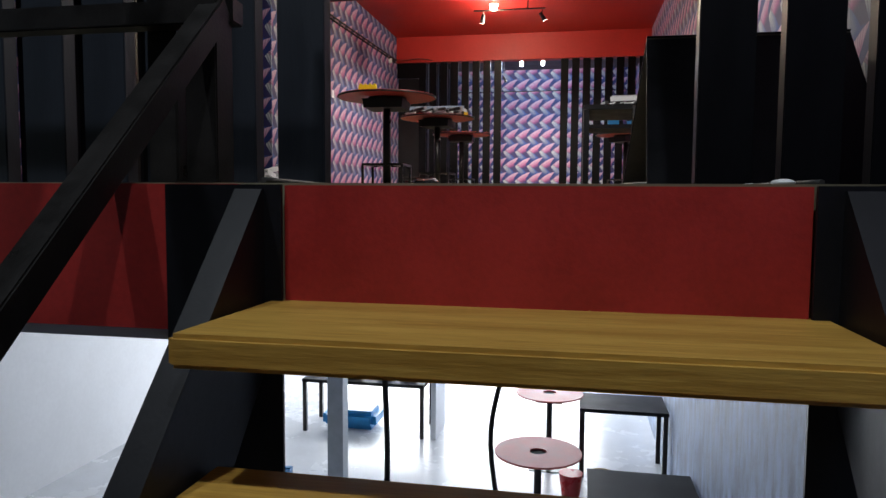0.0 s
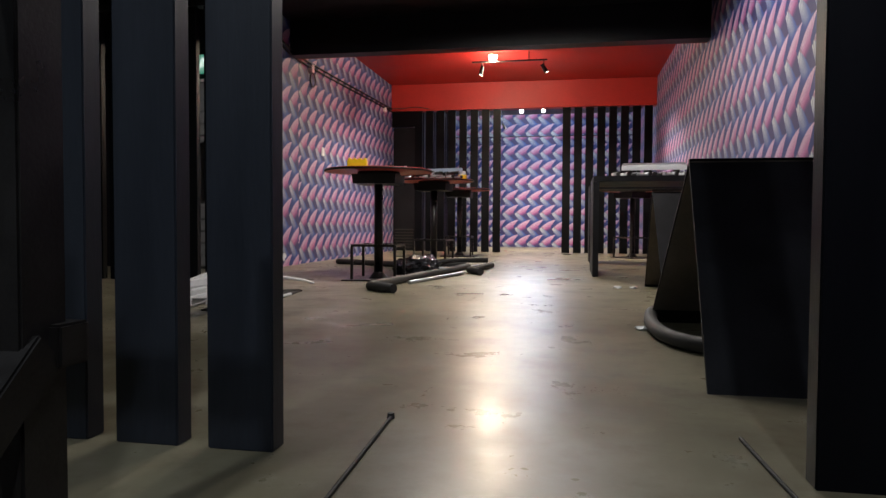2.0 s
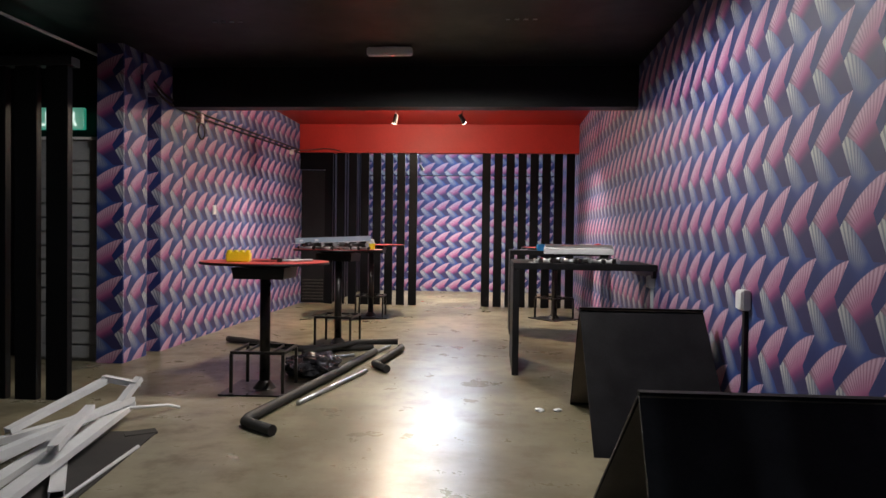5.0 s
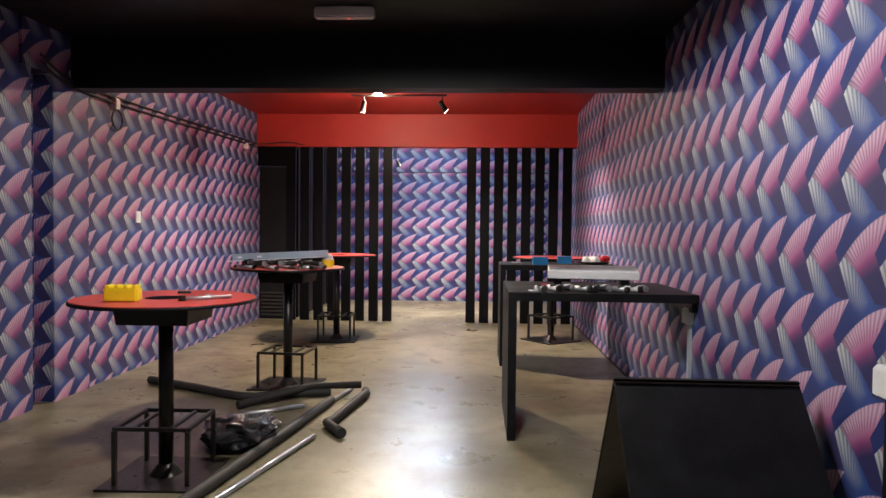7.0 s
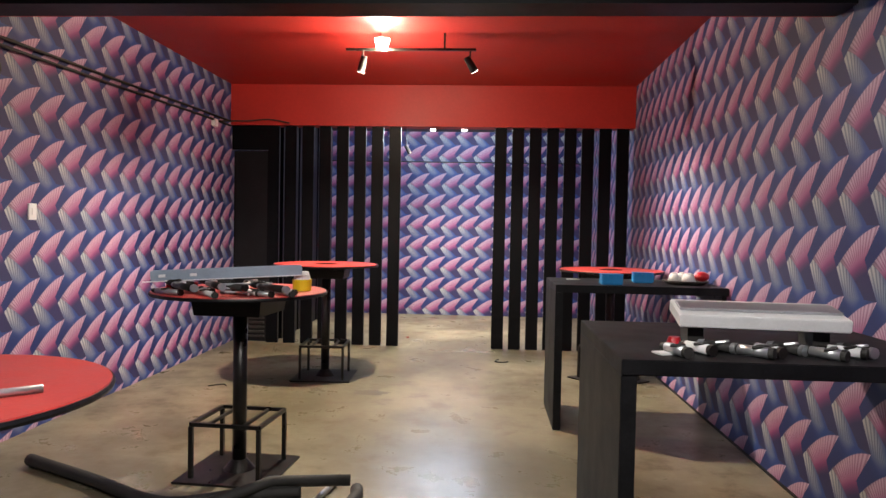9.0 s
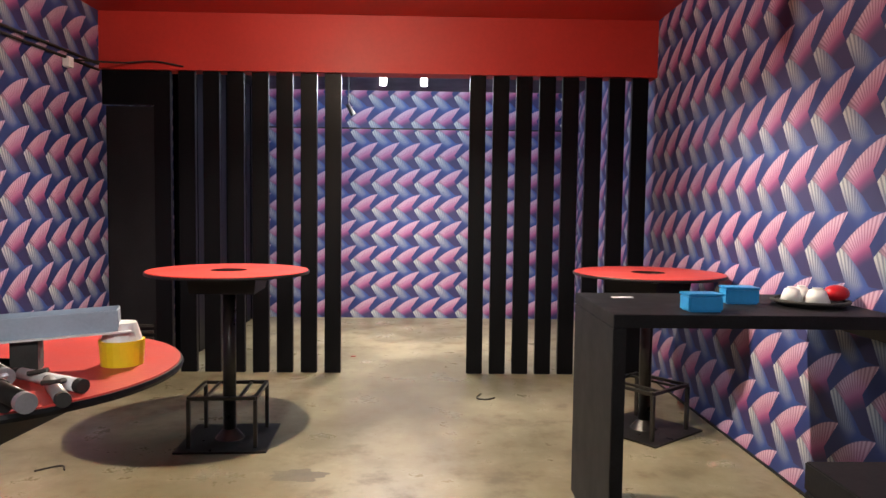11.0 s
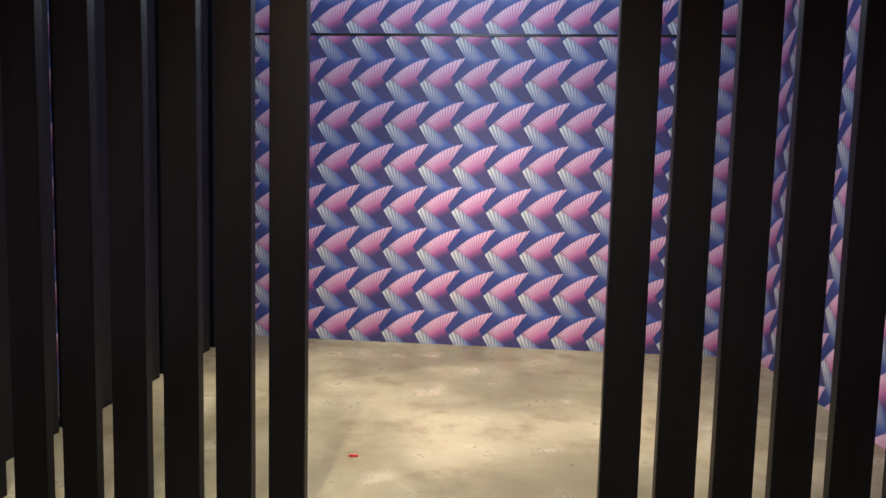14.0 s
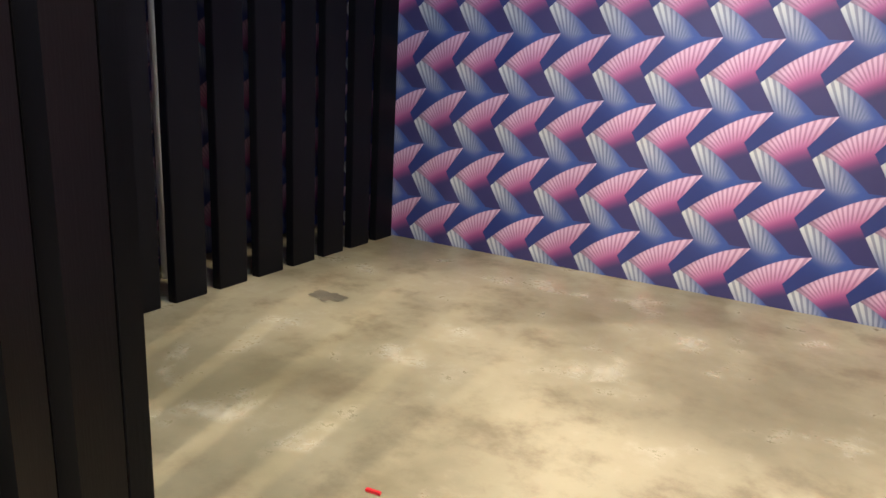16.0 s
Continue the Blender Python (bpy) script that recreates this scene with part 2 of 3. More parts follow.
def tube(points, r, n=10):
    """A round tube along the points."""
    bm = bmesh.new()
    pts = [Vector(p) for p in points]
    rows = []
    for i, p in enumerate(pts):
        d = (pts[min(i + 1, len(pts) - 1)] - pts[max(i - 1, 0)]).normalized()
        up = Vector((0, 0, 1)) if abs(d.z) < 0.9 else Vector((1, 0, 0))
        a = d.cross(up).normalized()
        b = a.cross(d)
        rows.append([bm.verts.new(p + r * (math.cos(2 * math.pi * k / n) * a + math.sin(2 * math.pi * k / n) * b)) for k in range(n)])
    for u, v in zip(rows, rows[1:]):
        for k in range(n):
            bm.faces.new((u[k], u[(k + 1) % n], v[(k + 1) % n], v[k]))
    bm.faces.new(rows[0][::-1])
    bm.faces.new(rows[-1])
    bmesh.ops.recalc_face_normals(bm, faces=bm.faces[:])
    return bm


def bent(points, steps=8):
    """A smooth line through the points."""
    p = [Vector(q) for q in points]
    out = []
    for i in range(len(p) - 1):
        a, b, c, d = p[max(i - 1, 0)], p[i], p[i + 1], p[min(i + 2, len(p) - 1)]
        for k in range(steps):
            s = k / steps
            out.append(0.5 * ((2 * b) + (c - a) * s + (2 * a - 5 * b + 4 * c - d) * s * s + (3 * b - a - 3 * c + d) * s ** 3))
    return out + [p[-1]]


def mesh_of(name, bm, material, smooth=False):
    me = bpy.data.meshes.new(name)
    bm.to_mesh(me)
    bm.free()
    me.materials.append(material)
    if smooth:
        for f in me.polygons:
            f.use_smooth = len(f.vertices) == 4
    return me


def part(name, bm, material, parent=None, label="", smooth=False):
    o = new(name, mesh_of(name, bm, material, smooth))
    if parent:
        o.parent = parent
    return tagged(o, label)


def thing(name, label, category, place=(0, 0, 0), turn=0, group=""):
    o = new(name)
    o.matrix_basis = pose(*place, 0, 0, turn)
    return tagged(o, label, category, group)


def built(name, bm, material, label):
    return tagged(part(name, bm, material), label, name.split("_")[0], kind="structure")


def solo(name, bm, material, label, category, place=(0, 0, 0), turn=0, group="", smooth=False):
    o = part(name, bm, material, None, "", smooth)
    o.matrix_basis = pose(*place, 0, 0, turn)
    return tagged(o, label, category, group)


# ---- upper floor: structure ----
XL, XR, YB, ZL = -3.42, 1.33, 15.265, -3.75
built("floor", box(-6.6, XR, 0.0, YB, -0.2, 0), CONCRETE, "polished stained concrete floor of the hall")
built("wall_right", box(XR, XR + 0.15, -3.0, YB + 0.15, -0.2, 3.3), PAPER_RIGHT, "wall papered with rose and blue striped fans")
built("wall_back", box(-6.6, XR, YB, YB + 0.15, 0, 2.475), PAPER_BACK, "wall papered with rose and blue striped fans")
built("wall_back_upper", box(-6.6, XR, YB - 0.012, YB + 0.15, 2.483, 2.97), PAPER_BACK_UPPER, "upper strip of fan-patterned wallpaper")
built("trim_back", box(-2.95, XR, YB - 0.016, YB - 0.001, 2.472, 2.490), BLACK, "thin black seam strip on the wallpaper")
built("wall_left_panel", box(XL - 0.12, XL, 7.65, 12.15, 0, 3.08), PAPER_LEFT, "wall papered with rose and blue striped fans")
built("wall_left_strip", box(XL - 0.12, XL + 0.02, 7.17, 7.65, 0, 2.9), PAPER_STRIP, "papered strip of wall, slightly proud")
built("wall_left_groove", box(XL - 0.25, XL - 0.14, 6.93, 7.17, 0, 2.9), PAPER_STRIP, "recessed papered groove in the wall")
built("wall_left_pillar", box(XL - 0.25, XL, 6.52, 6.93, 0, 2.9), PAPER_PILLAR, "papered wall pillar")
built("wall_left_upper", box(XL - 0.25, XL + 0.024, 6.80, 7.395, 2.55, 2.898), PAPER_STRIP, "papered wall flush above the groove")
built("wall_left_reveal", box(XL - 0.139, XL + 0.018, 7.163, 7.169, 0, 2.549), PAPER_FRONT, "papered reveal of the wall groove")
built("wall_left_return", box(XL - 0.25, XL, 6.50, 6.517, 0, 2.9), PAPER_FRONT, "papered end face of the wall pillar")
built("wall_left_back", box(-6.6, XL - 0.25, 6.75, 6.9, 0, 2.9), BLACK, "black wall behind the shutter door")
built("wall_far_left", box(-6.75, -6.6, 0.0, YB, -0.2, 3.3), PAPER_LEFT, "distant papered wall")
built("wall_corridor", box(-3.55, -3.42, 12.15, YB, 0, 2.97), PAPER_LEFT, "papered wall of the dark passage")
built("ceiling_red", box(XL - 0.2, XR, 7.62, 12.35, 3.08, 3.2), RED, "red painted ceiling")
built("ceiling_front", box(-6.6, XR, -3.0, 7.40, 2.9, 3.05), BLACK, "black painted ceiling")
built("ceiling_lobby", box(-3.6, XR, 12.352, YB, 2.97, 3.1), BLACK, "black painted ceiling of the lobby")
built("bulkhead_front", box(-6.6, XR, 7.40, 7.60, 2.495, 3.2), BLACK, "black bulkhead over the hall")
built("bulkhead_lining", box(XL, XR, 7.602, 7.618, 2.497, 3.08), RED, "red back face of the bulkhead")
built("beam_red", box(XL, XR, 12.15, 12.35, 2.60, 3.08), RED, "red painted beam over the slatted screen")
built("skirting_right", box(XR - 0.012, XR, 3.0, 12.2, 0, 0.012), BLACK, "thin dark edge strip along the wall")
# unseen wall, added to keep outside light off the stairs
built("wall_behind", box(-6.6, XR, -3.15, -3.0, ZL, 3.3), BLACK, "unseen dark wall added to close the space behind the stairs")

# ---- slatted screens ----
def screen(name, label, slots, depth, top, run, group, extra=(), finish=SLATBLACK):
    """slots: starts of the slats along the run ('x' or 'y'), with their width; foot at the given line."""
    t = thing(name, label, "screen", (0, 0, 0), 0, group)
    line, width, starts = slots
    if run == 'x':
        me = mesh_of("slat", box(0, width, 0, depth, 0, top, 0.003), finish)
    else:
        me = mesh_of("slat", box(0, depth, 0, width, 0, top, 0.003), finish)
    for s in starts:
        o = new("slat", me)
        o.parent = t
        o.location = (s, line, 0) if run == 'x' else (line, s, 0)
    for bm in extra:
        part("rail", bm, BLACK, t)
    return t


screen("slatted_screen", "tall black slatted screen beside the lobby opening", (12.2, 0.14, [-1.385 - 0.14 - 0.2085 * i for i in range(8)]), 0.05, 2.60, 'x', "lobby screens")
screen("slatted_screen", "tall black slatted screen ending at the papered wall", (12.2, 0.14, [-0.278 + 0.2015 * i for i in range(8)]), 0.05, 2.60, 'x', "lobby screens")
screen("slatted_screen", "black slatted screen closing the lobby's side", (-2.93, 0.18, [12.50 + 0.256 * i for i in range(11)]), 0.05, 2.97, 'y', "lobby screens")
screen("slatted_screen", "tall satin black slatted screen at the stair head", (1.02, 0.155, [-0.885 - 0.228 * i for i in range(14)]), 0.06, 2.9, 'x', "stair screens", finish=SLATBLACK_COOL_LIT)
screen("slatted_screen", "tall satin black slatted screen by the stairs and wall", (1.02, 0.150, [0.366 + 0.225 * i for i in range(4)]), 0.06, 2.9, 'x', "stair screens")
screen("slatted_screen", "black slatted screen before the shutter door", (5.12, 0.16, [-3.22 - 0.23 * i for i in range(12)]), 0.06, 2.36, 'x', "stair screens",
       [box(-6.6, -3.02, 5.10, 5.20, 2.36, 2.42)])
# dark door leaf beside the lobby screen
dl = thing("door_1", "closed black door beside the slatted screen", "door", (-3.42, 12.2, 0))
part("leaf", box(0.02, 0.44, 0.02, 0.06, 0.01, 2.30, 0.004), BLACK, dl)
part("header", box(0.0, 0.45, 0.0, 0.06, 2.31, 2.60), SLATBLACK, dl)
for k in range(7):
    part("louvre", box(0.05, 0.41, -0.008, 0.016, 0.06 + 0.055 * k, 0.085 + 0.055 * k, 0.002), RUBBER, dl, "dark louvre blade")
tagged(dl, kind="structure")

# ---- shutter door and exit sign ----
sh = thing("door_2", "grey slatted metal shutter door", "door", (-4.45, 6.56, 0))
part("frame", box(0, 0.78, 0.02, 0.08, 0, 2.04), GREYSHUTTER, sh)
for i in range(15):
    part("lath", box(0.03, 0.75, 0.0, 0.018, 0.03 + 0.13 * i, 0.145 + 0.13 * i, 0.003), GREYSHUTTER, sh)
part("grip", box(0.42, 0.46, -0.03, 0.0, 0.75, 1.40, 0.004), STEEL, sh)
part("lintel", box(0, 0.78, -0.01, 0.02, 2.04, 2.065), WHITE, sh, "white lintel strip")
tagged(sh, kind="structure")
ex = thing("exit_sign", "green lit exit sign with white letters", "sign", (-4.52, 6.60, 2.14))
part("housing", box(0, 0.66, 0, 0.05, 0, 0.20, 0.005), EXITGREEN, ex)
part("wall_arm", box(0.28, 0.38, 0.05, 0.152, 0.05, 0.15), BLACK, ex)
fc = bpy.data.curves.new("letters", 'FONT')
fc.body, fc.size, fc.extrude = "KELUAR", 0.19, 0.002
fo = new("letters_text", fc)
bpy.context.view_layer.update()
lm = bpy.data.meshes.new_from_object(fo.evaluated_get(bpy.context.evaluated_depsgraph_get()))
bpy.data.objects.remove(fo)
lm.materials.clear()
lm.materials.append(EXITWHITE)
lo = new("letters", lm)
lo.parent, lo.matrix_basis = ex, pose(0.03, -0.004, 0.035, 90, 0, 0) @ Matrix.Diagonal((0.82, 1, 1, 1))
solo("conduit_pipe", tube(bent([(-3.78, 1.2, 2.82), (-3.76, 5.2, 2.82), (-3.72, 7.05, 2.82), (-3.73, 7.2, 2.80), (-3.80, 7.28, 2.74), (-4.1, 7.3, 2.72)]), 0.014, 8), WHITE,
     "white conduit pipe under the black ceiling", "pipe", smooth=True)

# ---- stairs ----
st = thing("staircase", "open steel stairs with yellow plywood treads", "staircase")
for i in range(19):
    z, y = -0.185 - 0.20 * i, -0.20 - 0.18 * i
    if y < -2.9:
        break
    part("tread", box(-0.435, 0.385, y - 0.10 * (i == 0), y + 0.19 + 0.06 * (i == 0), z - 0.042, z, 0.006), PLY, st)
part("riser", box(-0.41, 0.355, -0.012, -0.001, -0.190, -0.004), REDPANEL, st, "scuffed red riser panel")
for x0 in (-0.485, 0.39):
    bm = bmesh.new()
    prof = [(0.0, -0.01), (0.0, -0.27), (-2.9, -3.42), (-2.9, -3.18), (-0.03, -0.01)]
    a = [bm.verts.new((x0, py, pz)) for py, pz in prof]
    b = [bm.verts.new((x0 + 0.045, py, pz)) for py, pz in prof]
    bm.faces.new(a)
    bm.faces.new(b[::-1])
    for k in range(5):
        bm.faces.new((a[k], b[k], b[(k + 1) % 5], a[(k + 1) % 5]))
    bmesh.ops.recalc_face_normals(bm, faces=bm.faces[:])
    part("stringer", bm, BLACK, st)
built("fascia", box(-6.6, -0.49, -0.014, -0.001, -0.24, -0.002), REDPANEL, "dark red edge board of the floor slab")
built("fascia_right", box(0.44, XR, -0.014, -0.001, -0.24, -0.002), BLACK, "black edge board of the floor slab")
built("fascia_plate", box(-0.61, -0.412, -0.022, -0.015, -0.52, -0.003), BLACK, "black steel plate at the stair head")
built("fascia_plate_right", box(0.357, 0.56, -0.022, -0.015, -0.52, -0.003), BLACK, "black steel plate at the stair head")
rl = thing("stair_railing", "black square-tube stair railing, worn at the edges", "railing")
for x, y in ((-0.71, 0.30), (-0.86, 0.40)):
    part("post", box(x - 0.035, x + 0.035, y - 0.035, y + 0.035, 0, 1.02, 0.003), STEEL, rl)
    part("foot_plate", box(x - 0.05, x + 0.05, y - 0.05, y + 0.05, 0, 0.01), STEEL, rl)
def beam(p, q, w):
    p, q = Vector(p), Vector(q)
    return box(-w / 2, w / 2, -w / 2, w / 2, 0, (q - p).length, 0.003, Matrix.Translation(p) @ (q - p).to_track_quat('Z', 'Y').to_matrix().to_4x4())
for z in (0.36, 0.92):
    part("stair_rail", beam((-0.69, 0.30, z), (-0.69, -2.6, z - 2.72), 0.05), STEEL, rl)
    part("floor_rail", beam((-0.66, 0.33, z), (-6.5, 0.33, z), 0.05), STEEL, rl)
for i in range(1, 5):
    part("post", box(-0.69 - 1.4 * i, -0.635 - 1.4 * i, 0.30, 0.355, 0, 0.95, 0.003), STEEL, rl)

# ---- bar tables with round red tops ----
def bar_table(place, top, turn, plate=0.54):
    t = thing("bar_table", "round red-topped bar table on a black steel pole", "table", place, turn, "bar tables")
    part("tabletop", ring(0.112, 0.48, top - 0.018, top), DISC, t, "red round top with a hole", smooth=False)
    part("top_rim", ring(0.478, 0.486, top - 0.021, top - 0.004), BLACK, t)
    # black ring added over the red inner wall: the hole's shade as colour
    part("hole_shade_ring", ring(0.108, 0.1115, top - 0.044, top - 0.0005, 32), BLACK, t)
    part("spacer", ring(0.125, 0.19, top - 0.046, top - 0.0185, 32), BLACK, t)
    bx = box(-0.20, 0.20, -0.20, 0.20, top - 0.13, top - 0.045)
    for v in bx.verts:
        if v.co.z < top - 0.09:
            v.co.x *= 0.94
            v.co.y *= 0.94
    part("underframe", bx, BLACK, t, "black box under the top")
    part("pole", drum(0.040, 0.040, 0.06, top - 0.11, 24), STEEL, t, smooth=True)
    part("pole_foot", drum(0.09, 0.042, 0.012, 0.07, 24), STEEL, t)
    h = plate / 2
    part("base_plate", box(-h, h, -h, h, 0, 0.012, 0.002), STEEL, t)
    s, z = 0.195, 0.30
    for x in (-s, s):
        for y in (-s, s):
            part("leg", box(x - 0.011, x + 0.011, y - 0.011, y + 0.011, 0.012, z), STEEL, t)
    for x in (-s, s):
        part("footrest_bar", box(x - 0.011, x + 0.011, -s, s, z, z + 0.02), STEEL, t)
        part("footrest_bar", box(-s, s, x - 0.011, x + 0.011, z + 0.001, z + 0.021), STEEL, t)
    for x in (-0.10, 0.10):
        part("footrest_bar", box(x - 0.009, x + 0.009, -s, s, z + 0.002, z + 0.018), STEEL, t)
    return t


bar_table((-1.82, 5.68, 0), 0.99, 2)
bar_table((-1.76, 7.925, 0), 1.042, -4)
bar_table((-1.852, 10.452, 0), 1.062, 3)
bar_table((0.826, 10.684, 0), 1.052, 38)

# ---- wall counters ----
def counter(place, depth, length, top, label):
    t = thing("wall_counter", label, "counter", place, 0, "wall counters")
    part("counter_top", box(0, length, 0, depth, top - 0.055, top, 0.003), BOARD, t)
    part("side_panel", box(0, 0.055, 0.004, depth - 0.004, 0, top - 0.056, 0.003), BOARD, t)
    part("wall_bracket", box(length - 0.03, length, 0.05, depth - 0.05, top - 0.12, top - 0.056), STEEL, t)
    return t


counter((0.105, 6.455, 0), 1.02, XR - 0.108, 0.978, "matt black wall counter with one panel leg")
counter((0.132, 8.95, 0), 0.74, XR - 0.135, 1.034, "matt black wall counter, dusty top")

# ---- leaning black boards ----
def tent(place, width, front, back, height, lean, label):
    t = thing("board_stand", label, "stand", place, 0, "board stands")
    for name, y, mat in (("front_board", -front, BOARD), ("back_board", back, BOARD)):
        run, n = abs(y), -1 if y < 0 else 1
        bm = bmesh.new()
        th = 0.018
        pts = [(lean, y, 0), (width + lean, y, 0), (width, 0, height), (0, 0, height)]
        a = [bm.verts.new(p) for p in pts]
        b = [bm.verts.new((p[0], p[1] + (-n) * th, p[2])) for p in pts]
        bm.faces.new(a)
        bm.faces.new(b)
        for k in range(4):
            bm.faces.new((a[k], a[(k + 1) % 4], b[(k + 1) % 4], b[k]))
        bmesh.ops.recalc_face_normals(bm, faces=bm.faces[:])
        o = part(name, bm, mat, t)
        bmi = bmesh.new()
        q = [bmi.verts.new((p[0] + (0.004 if i in (0, 3) else -0.004), p[1] - n * (th + 0.003), max(p[2] - 0.01, 0.004))) for i, p in enumerate(pts)]
        bmi.faces.new(q)
        bmesh.ops.solidify(bmi, geom=bmi.faces[:], thickness=0.002)
        part("inner_face", bmi, BOARDBACK, t, "raw brown hardboard inner face")
    return t


tent((0.36, 2.50, 0), 0.90, 0.73, 0.85, 0.765, -0.05, "tent of two black boards leaning together")
tent((0.48, 4.88, 0), 0.76, 0.60, 0.62, 0.765, 0.02, "tent of two dusty black boards leaning together")
solo("foam_hose", tube(bent([(0.40, 3.46, 0.03), (0.33, 3.36, 0.05), (0.29, 3.1, 0.035), (0.30, 2.7, 0.035), (0.40, 2.45, 0.035), (0.60, 2.33, 0.035), (0.9, 2.3, 0.035)]), 0.033, 12), RUBBER,
     "black foam hose curled on the floor by the boards", "hose", smooth=True)

# ---- lamps ----
tr = thing("track_light", "black ceiling track light, one bulb lit", "lamp", (0, 10.0, 0))
part("rail", box(-1.60, -0.48, -0.015, 0.015, 2.93, 2.95), STEEL, tr)
for x in (-1.3, -0.75):
    part("ceiling_stem", drum(0.008, 0.008, 2.95, 3.08, 8, x), STEEL, tr)
part("bulb", drum(0.045, 0.065, 2.94, 3.01, 20, -1.28, -0.06), BULB, tr, "lit bulb")
for x, tx in ((-1.45, 14), (-0.53, -32)):
    hd = part("spot_head", drum(0.036, 0.028, -0.08, 0.06, 18, m=pose(x, -0.02, 2.82, 12, tx, 0)), STEEL, tr, "dark spot head")
    part("lens", drum(0.030, 0.030, -0.083, -0.0805, 18, m=pose(x, -0.02, 2.82, 12, tx, 0)), SPOTGLOW, hd, "lit lens")
    part("arm", tube([(x, 0, 2.93), (x, -0.01, 2.84)], 0.007, 8), STEEL, hd)
# unseen ceiling fixtures added at the extra hall and stair lamps
for lx, ly in ((-1.0, 5.0), (-0.16, 5.0), (-1.3, -1.3), (0.3, -1.3)):
    dlm = thing("added_downlight", "unseen white ceiling lamp, added to light hall and stairs", "lamp", (lx, ly, 2.9), 0, "downlights")
    part("can", drum(0.05, 0.055, -0.09, 0.0, 20), WHITE, dlm)
    part("lens", drum(0.042, 0.042, -0.098, -0.091, 20), BULBCOOL, dlm, "glowing lens")
em = thing("emergency_light", "white emergency light box with red indicator", "lamp", (-1.03, 6.68, 2.822))
part("case", box(-0.205, 0.205, -0.04, 0.04, 0, 0.072, 0.01), WHITE, em)
part("bracket", box(-0.06, 0.06, -0.02, 0.02, 0.072, 0.0785), WHITE, em)
part("indicator", drum(0.012, 0.012, -0.004, 0.0, 10, 0.03, 0, pose(0, 0, 0.0)), LEDRED, em, "small red indicator lamp")
for bx0 in (-2.35, 0.0):
    gr = thing("ceiling_vent", "row of small vent slots in the black ceiling", "vent", (bx0, 5.9, 2.892), 0, "ceiling vents")
    for k in range(4):
        part("slot", box(0.07 * k, 0.07 * k + 0.035, 0, 0.012, 0, 0.008), SILVER, gr)
tb = thing("tube_light", "lit white tube light over the lobby opening", "lamp", (0, 12.64, 2.682))
part("tube", tube([(-1.46, 0, 0), (-0.50, 0, 0)], 0.02, 16), TUBE, tb, "glowing tube", True)
part("batten", box(-1.48, -0.48, -0.025, 0.025, 0.03, 0.07), WHITE, tb)
for x in (-1.4, -0.56):
    part("hanger", drum(0.006, 0.006, 0.07, 0.288, 8, x), STEEL, tb)
for x in (-1.125, -0.687):
    sp = thing("lobby_spot", "white ceiling spotlight, lit", "lamp", (x, 13.7, 2.97), 0, "lobby spots")
    part("stem", drum(0.01, 0.01, -0.09, 0.0, 10), WHITE, sp)
    part("can", drum(0.034, 0.040, -0.20, -0.09, 18), SPOTGLOW, sp, "white lamp can glowing")
hs = thing("hanging_spot", "small black spotlight hanging on a thin stem", "lamp", (-1.50, 13.73, 2.97))
part("stem", drum(0.007, 0.007, -0.40, 0.0, 8), STEEL, hs)
part("head", drum(0.022, 0.03, -0.06, 0.07, 16, m=pose(0.02, 0, -0.46, 0, 150, 0)), STEEL, hs)

# ---- wall fittings ----
for y, z in ((4.37, 0.87), (6.62, 0.82)):
    so = thing("wall_socket", "white surface wall socket box", "socket", (XR, y, z), 0, "wall sockets")
    part("case", box(-0.045, 0, -0.05, 0.05, -0.05, 0.06, 0.006), WHITE, so)
    part("faceplate", box(-0.052, -0.046, -0.043, 0.043, -0.043, 0.05, 0.002), WHITE, so)
    part("trunking", box(-0.022, 0, -0.018, 0.018, -z + 0.005, -0.051), GREYPLASTIC if y > 6 else BLACK, so, "trunking down to the floor")
sw = thing("light_switch", "white light switch plate on wallpaper", "switch", (XL, 8.53, 1.42))
part("plate", box(0, 0.012, -0.04, 0.04, 0, 0.11, 0.003), WHITE, sw)
part("rocker", box(0.013, 0.018, -0.015, 0.015, 0.03, 0.08, 0.002), WHITE, sw)
jb = thing("junction_box", "small white junction box with a looped cable", "box", (XL, 8.08, 2.44))
part("case", box(0, 0.05, -0.04, 0.04, 0.0, 0.1, 0.005), WHITE, jb)
part("cable_loop", tube([(0.03, 0.02 + 0.09 * math.sin(a * 0.42), -0.09 + 0.09 * math.cos(a * 0.42)) for a in range(16)], 0.009, 8), RUBBER, jb, smooth=True)
jc = thing("junction_box", "small white junction box near the red beam", "box", (XL, 11.6, 2.50))
part("case", box(0, 0.05, -0.04, 0.04, 0.0, 0.08, 0.005), WHITE, jc)
for dz in (0.0, 0.05):
    solo("wall_cable", tube(bent([(XL + 0.02, 7.0, 2.62 + dz), (XL + 0.03, 7.5, 2.50 + dz), (XL + 0.02, 9.2, 2.52 + dz), (XL + 0.025, 11.0, 2.56 + dz), (XL + 0.02, 12.1, 2.58 + dz)]), 0.012, 8), RUBBER,
         "black cable run along the papered wall", "cable", group="wall cables", smooth=True)
solo("beam_cable", tube(bent([(XL + 0.03, 11.6, 2.56), (-3.2, 12.05, 2.63), (-2.95, 12.12, 2.66), (-2.7, 12.12, 2.62)]), 0.008, 8), RUBBER, "loose black cable by the red beam", "cable", smooth=True)

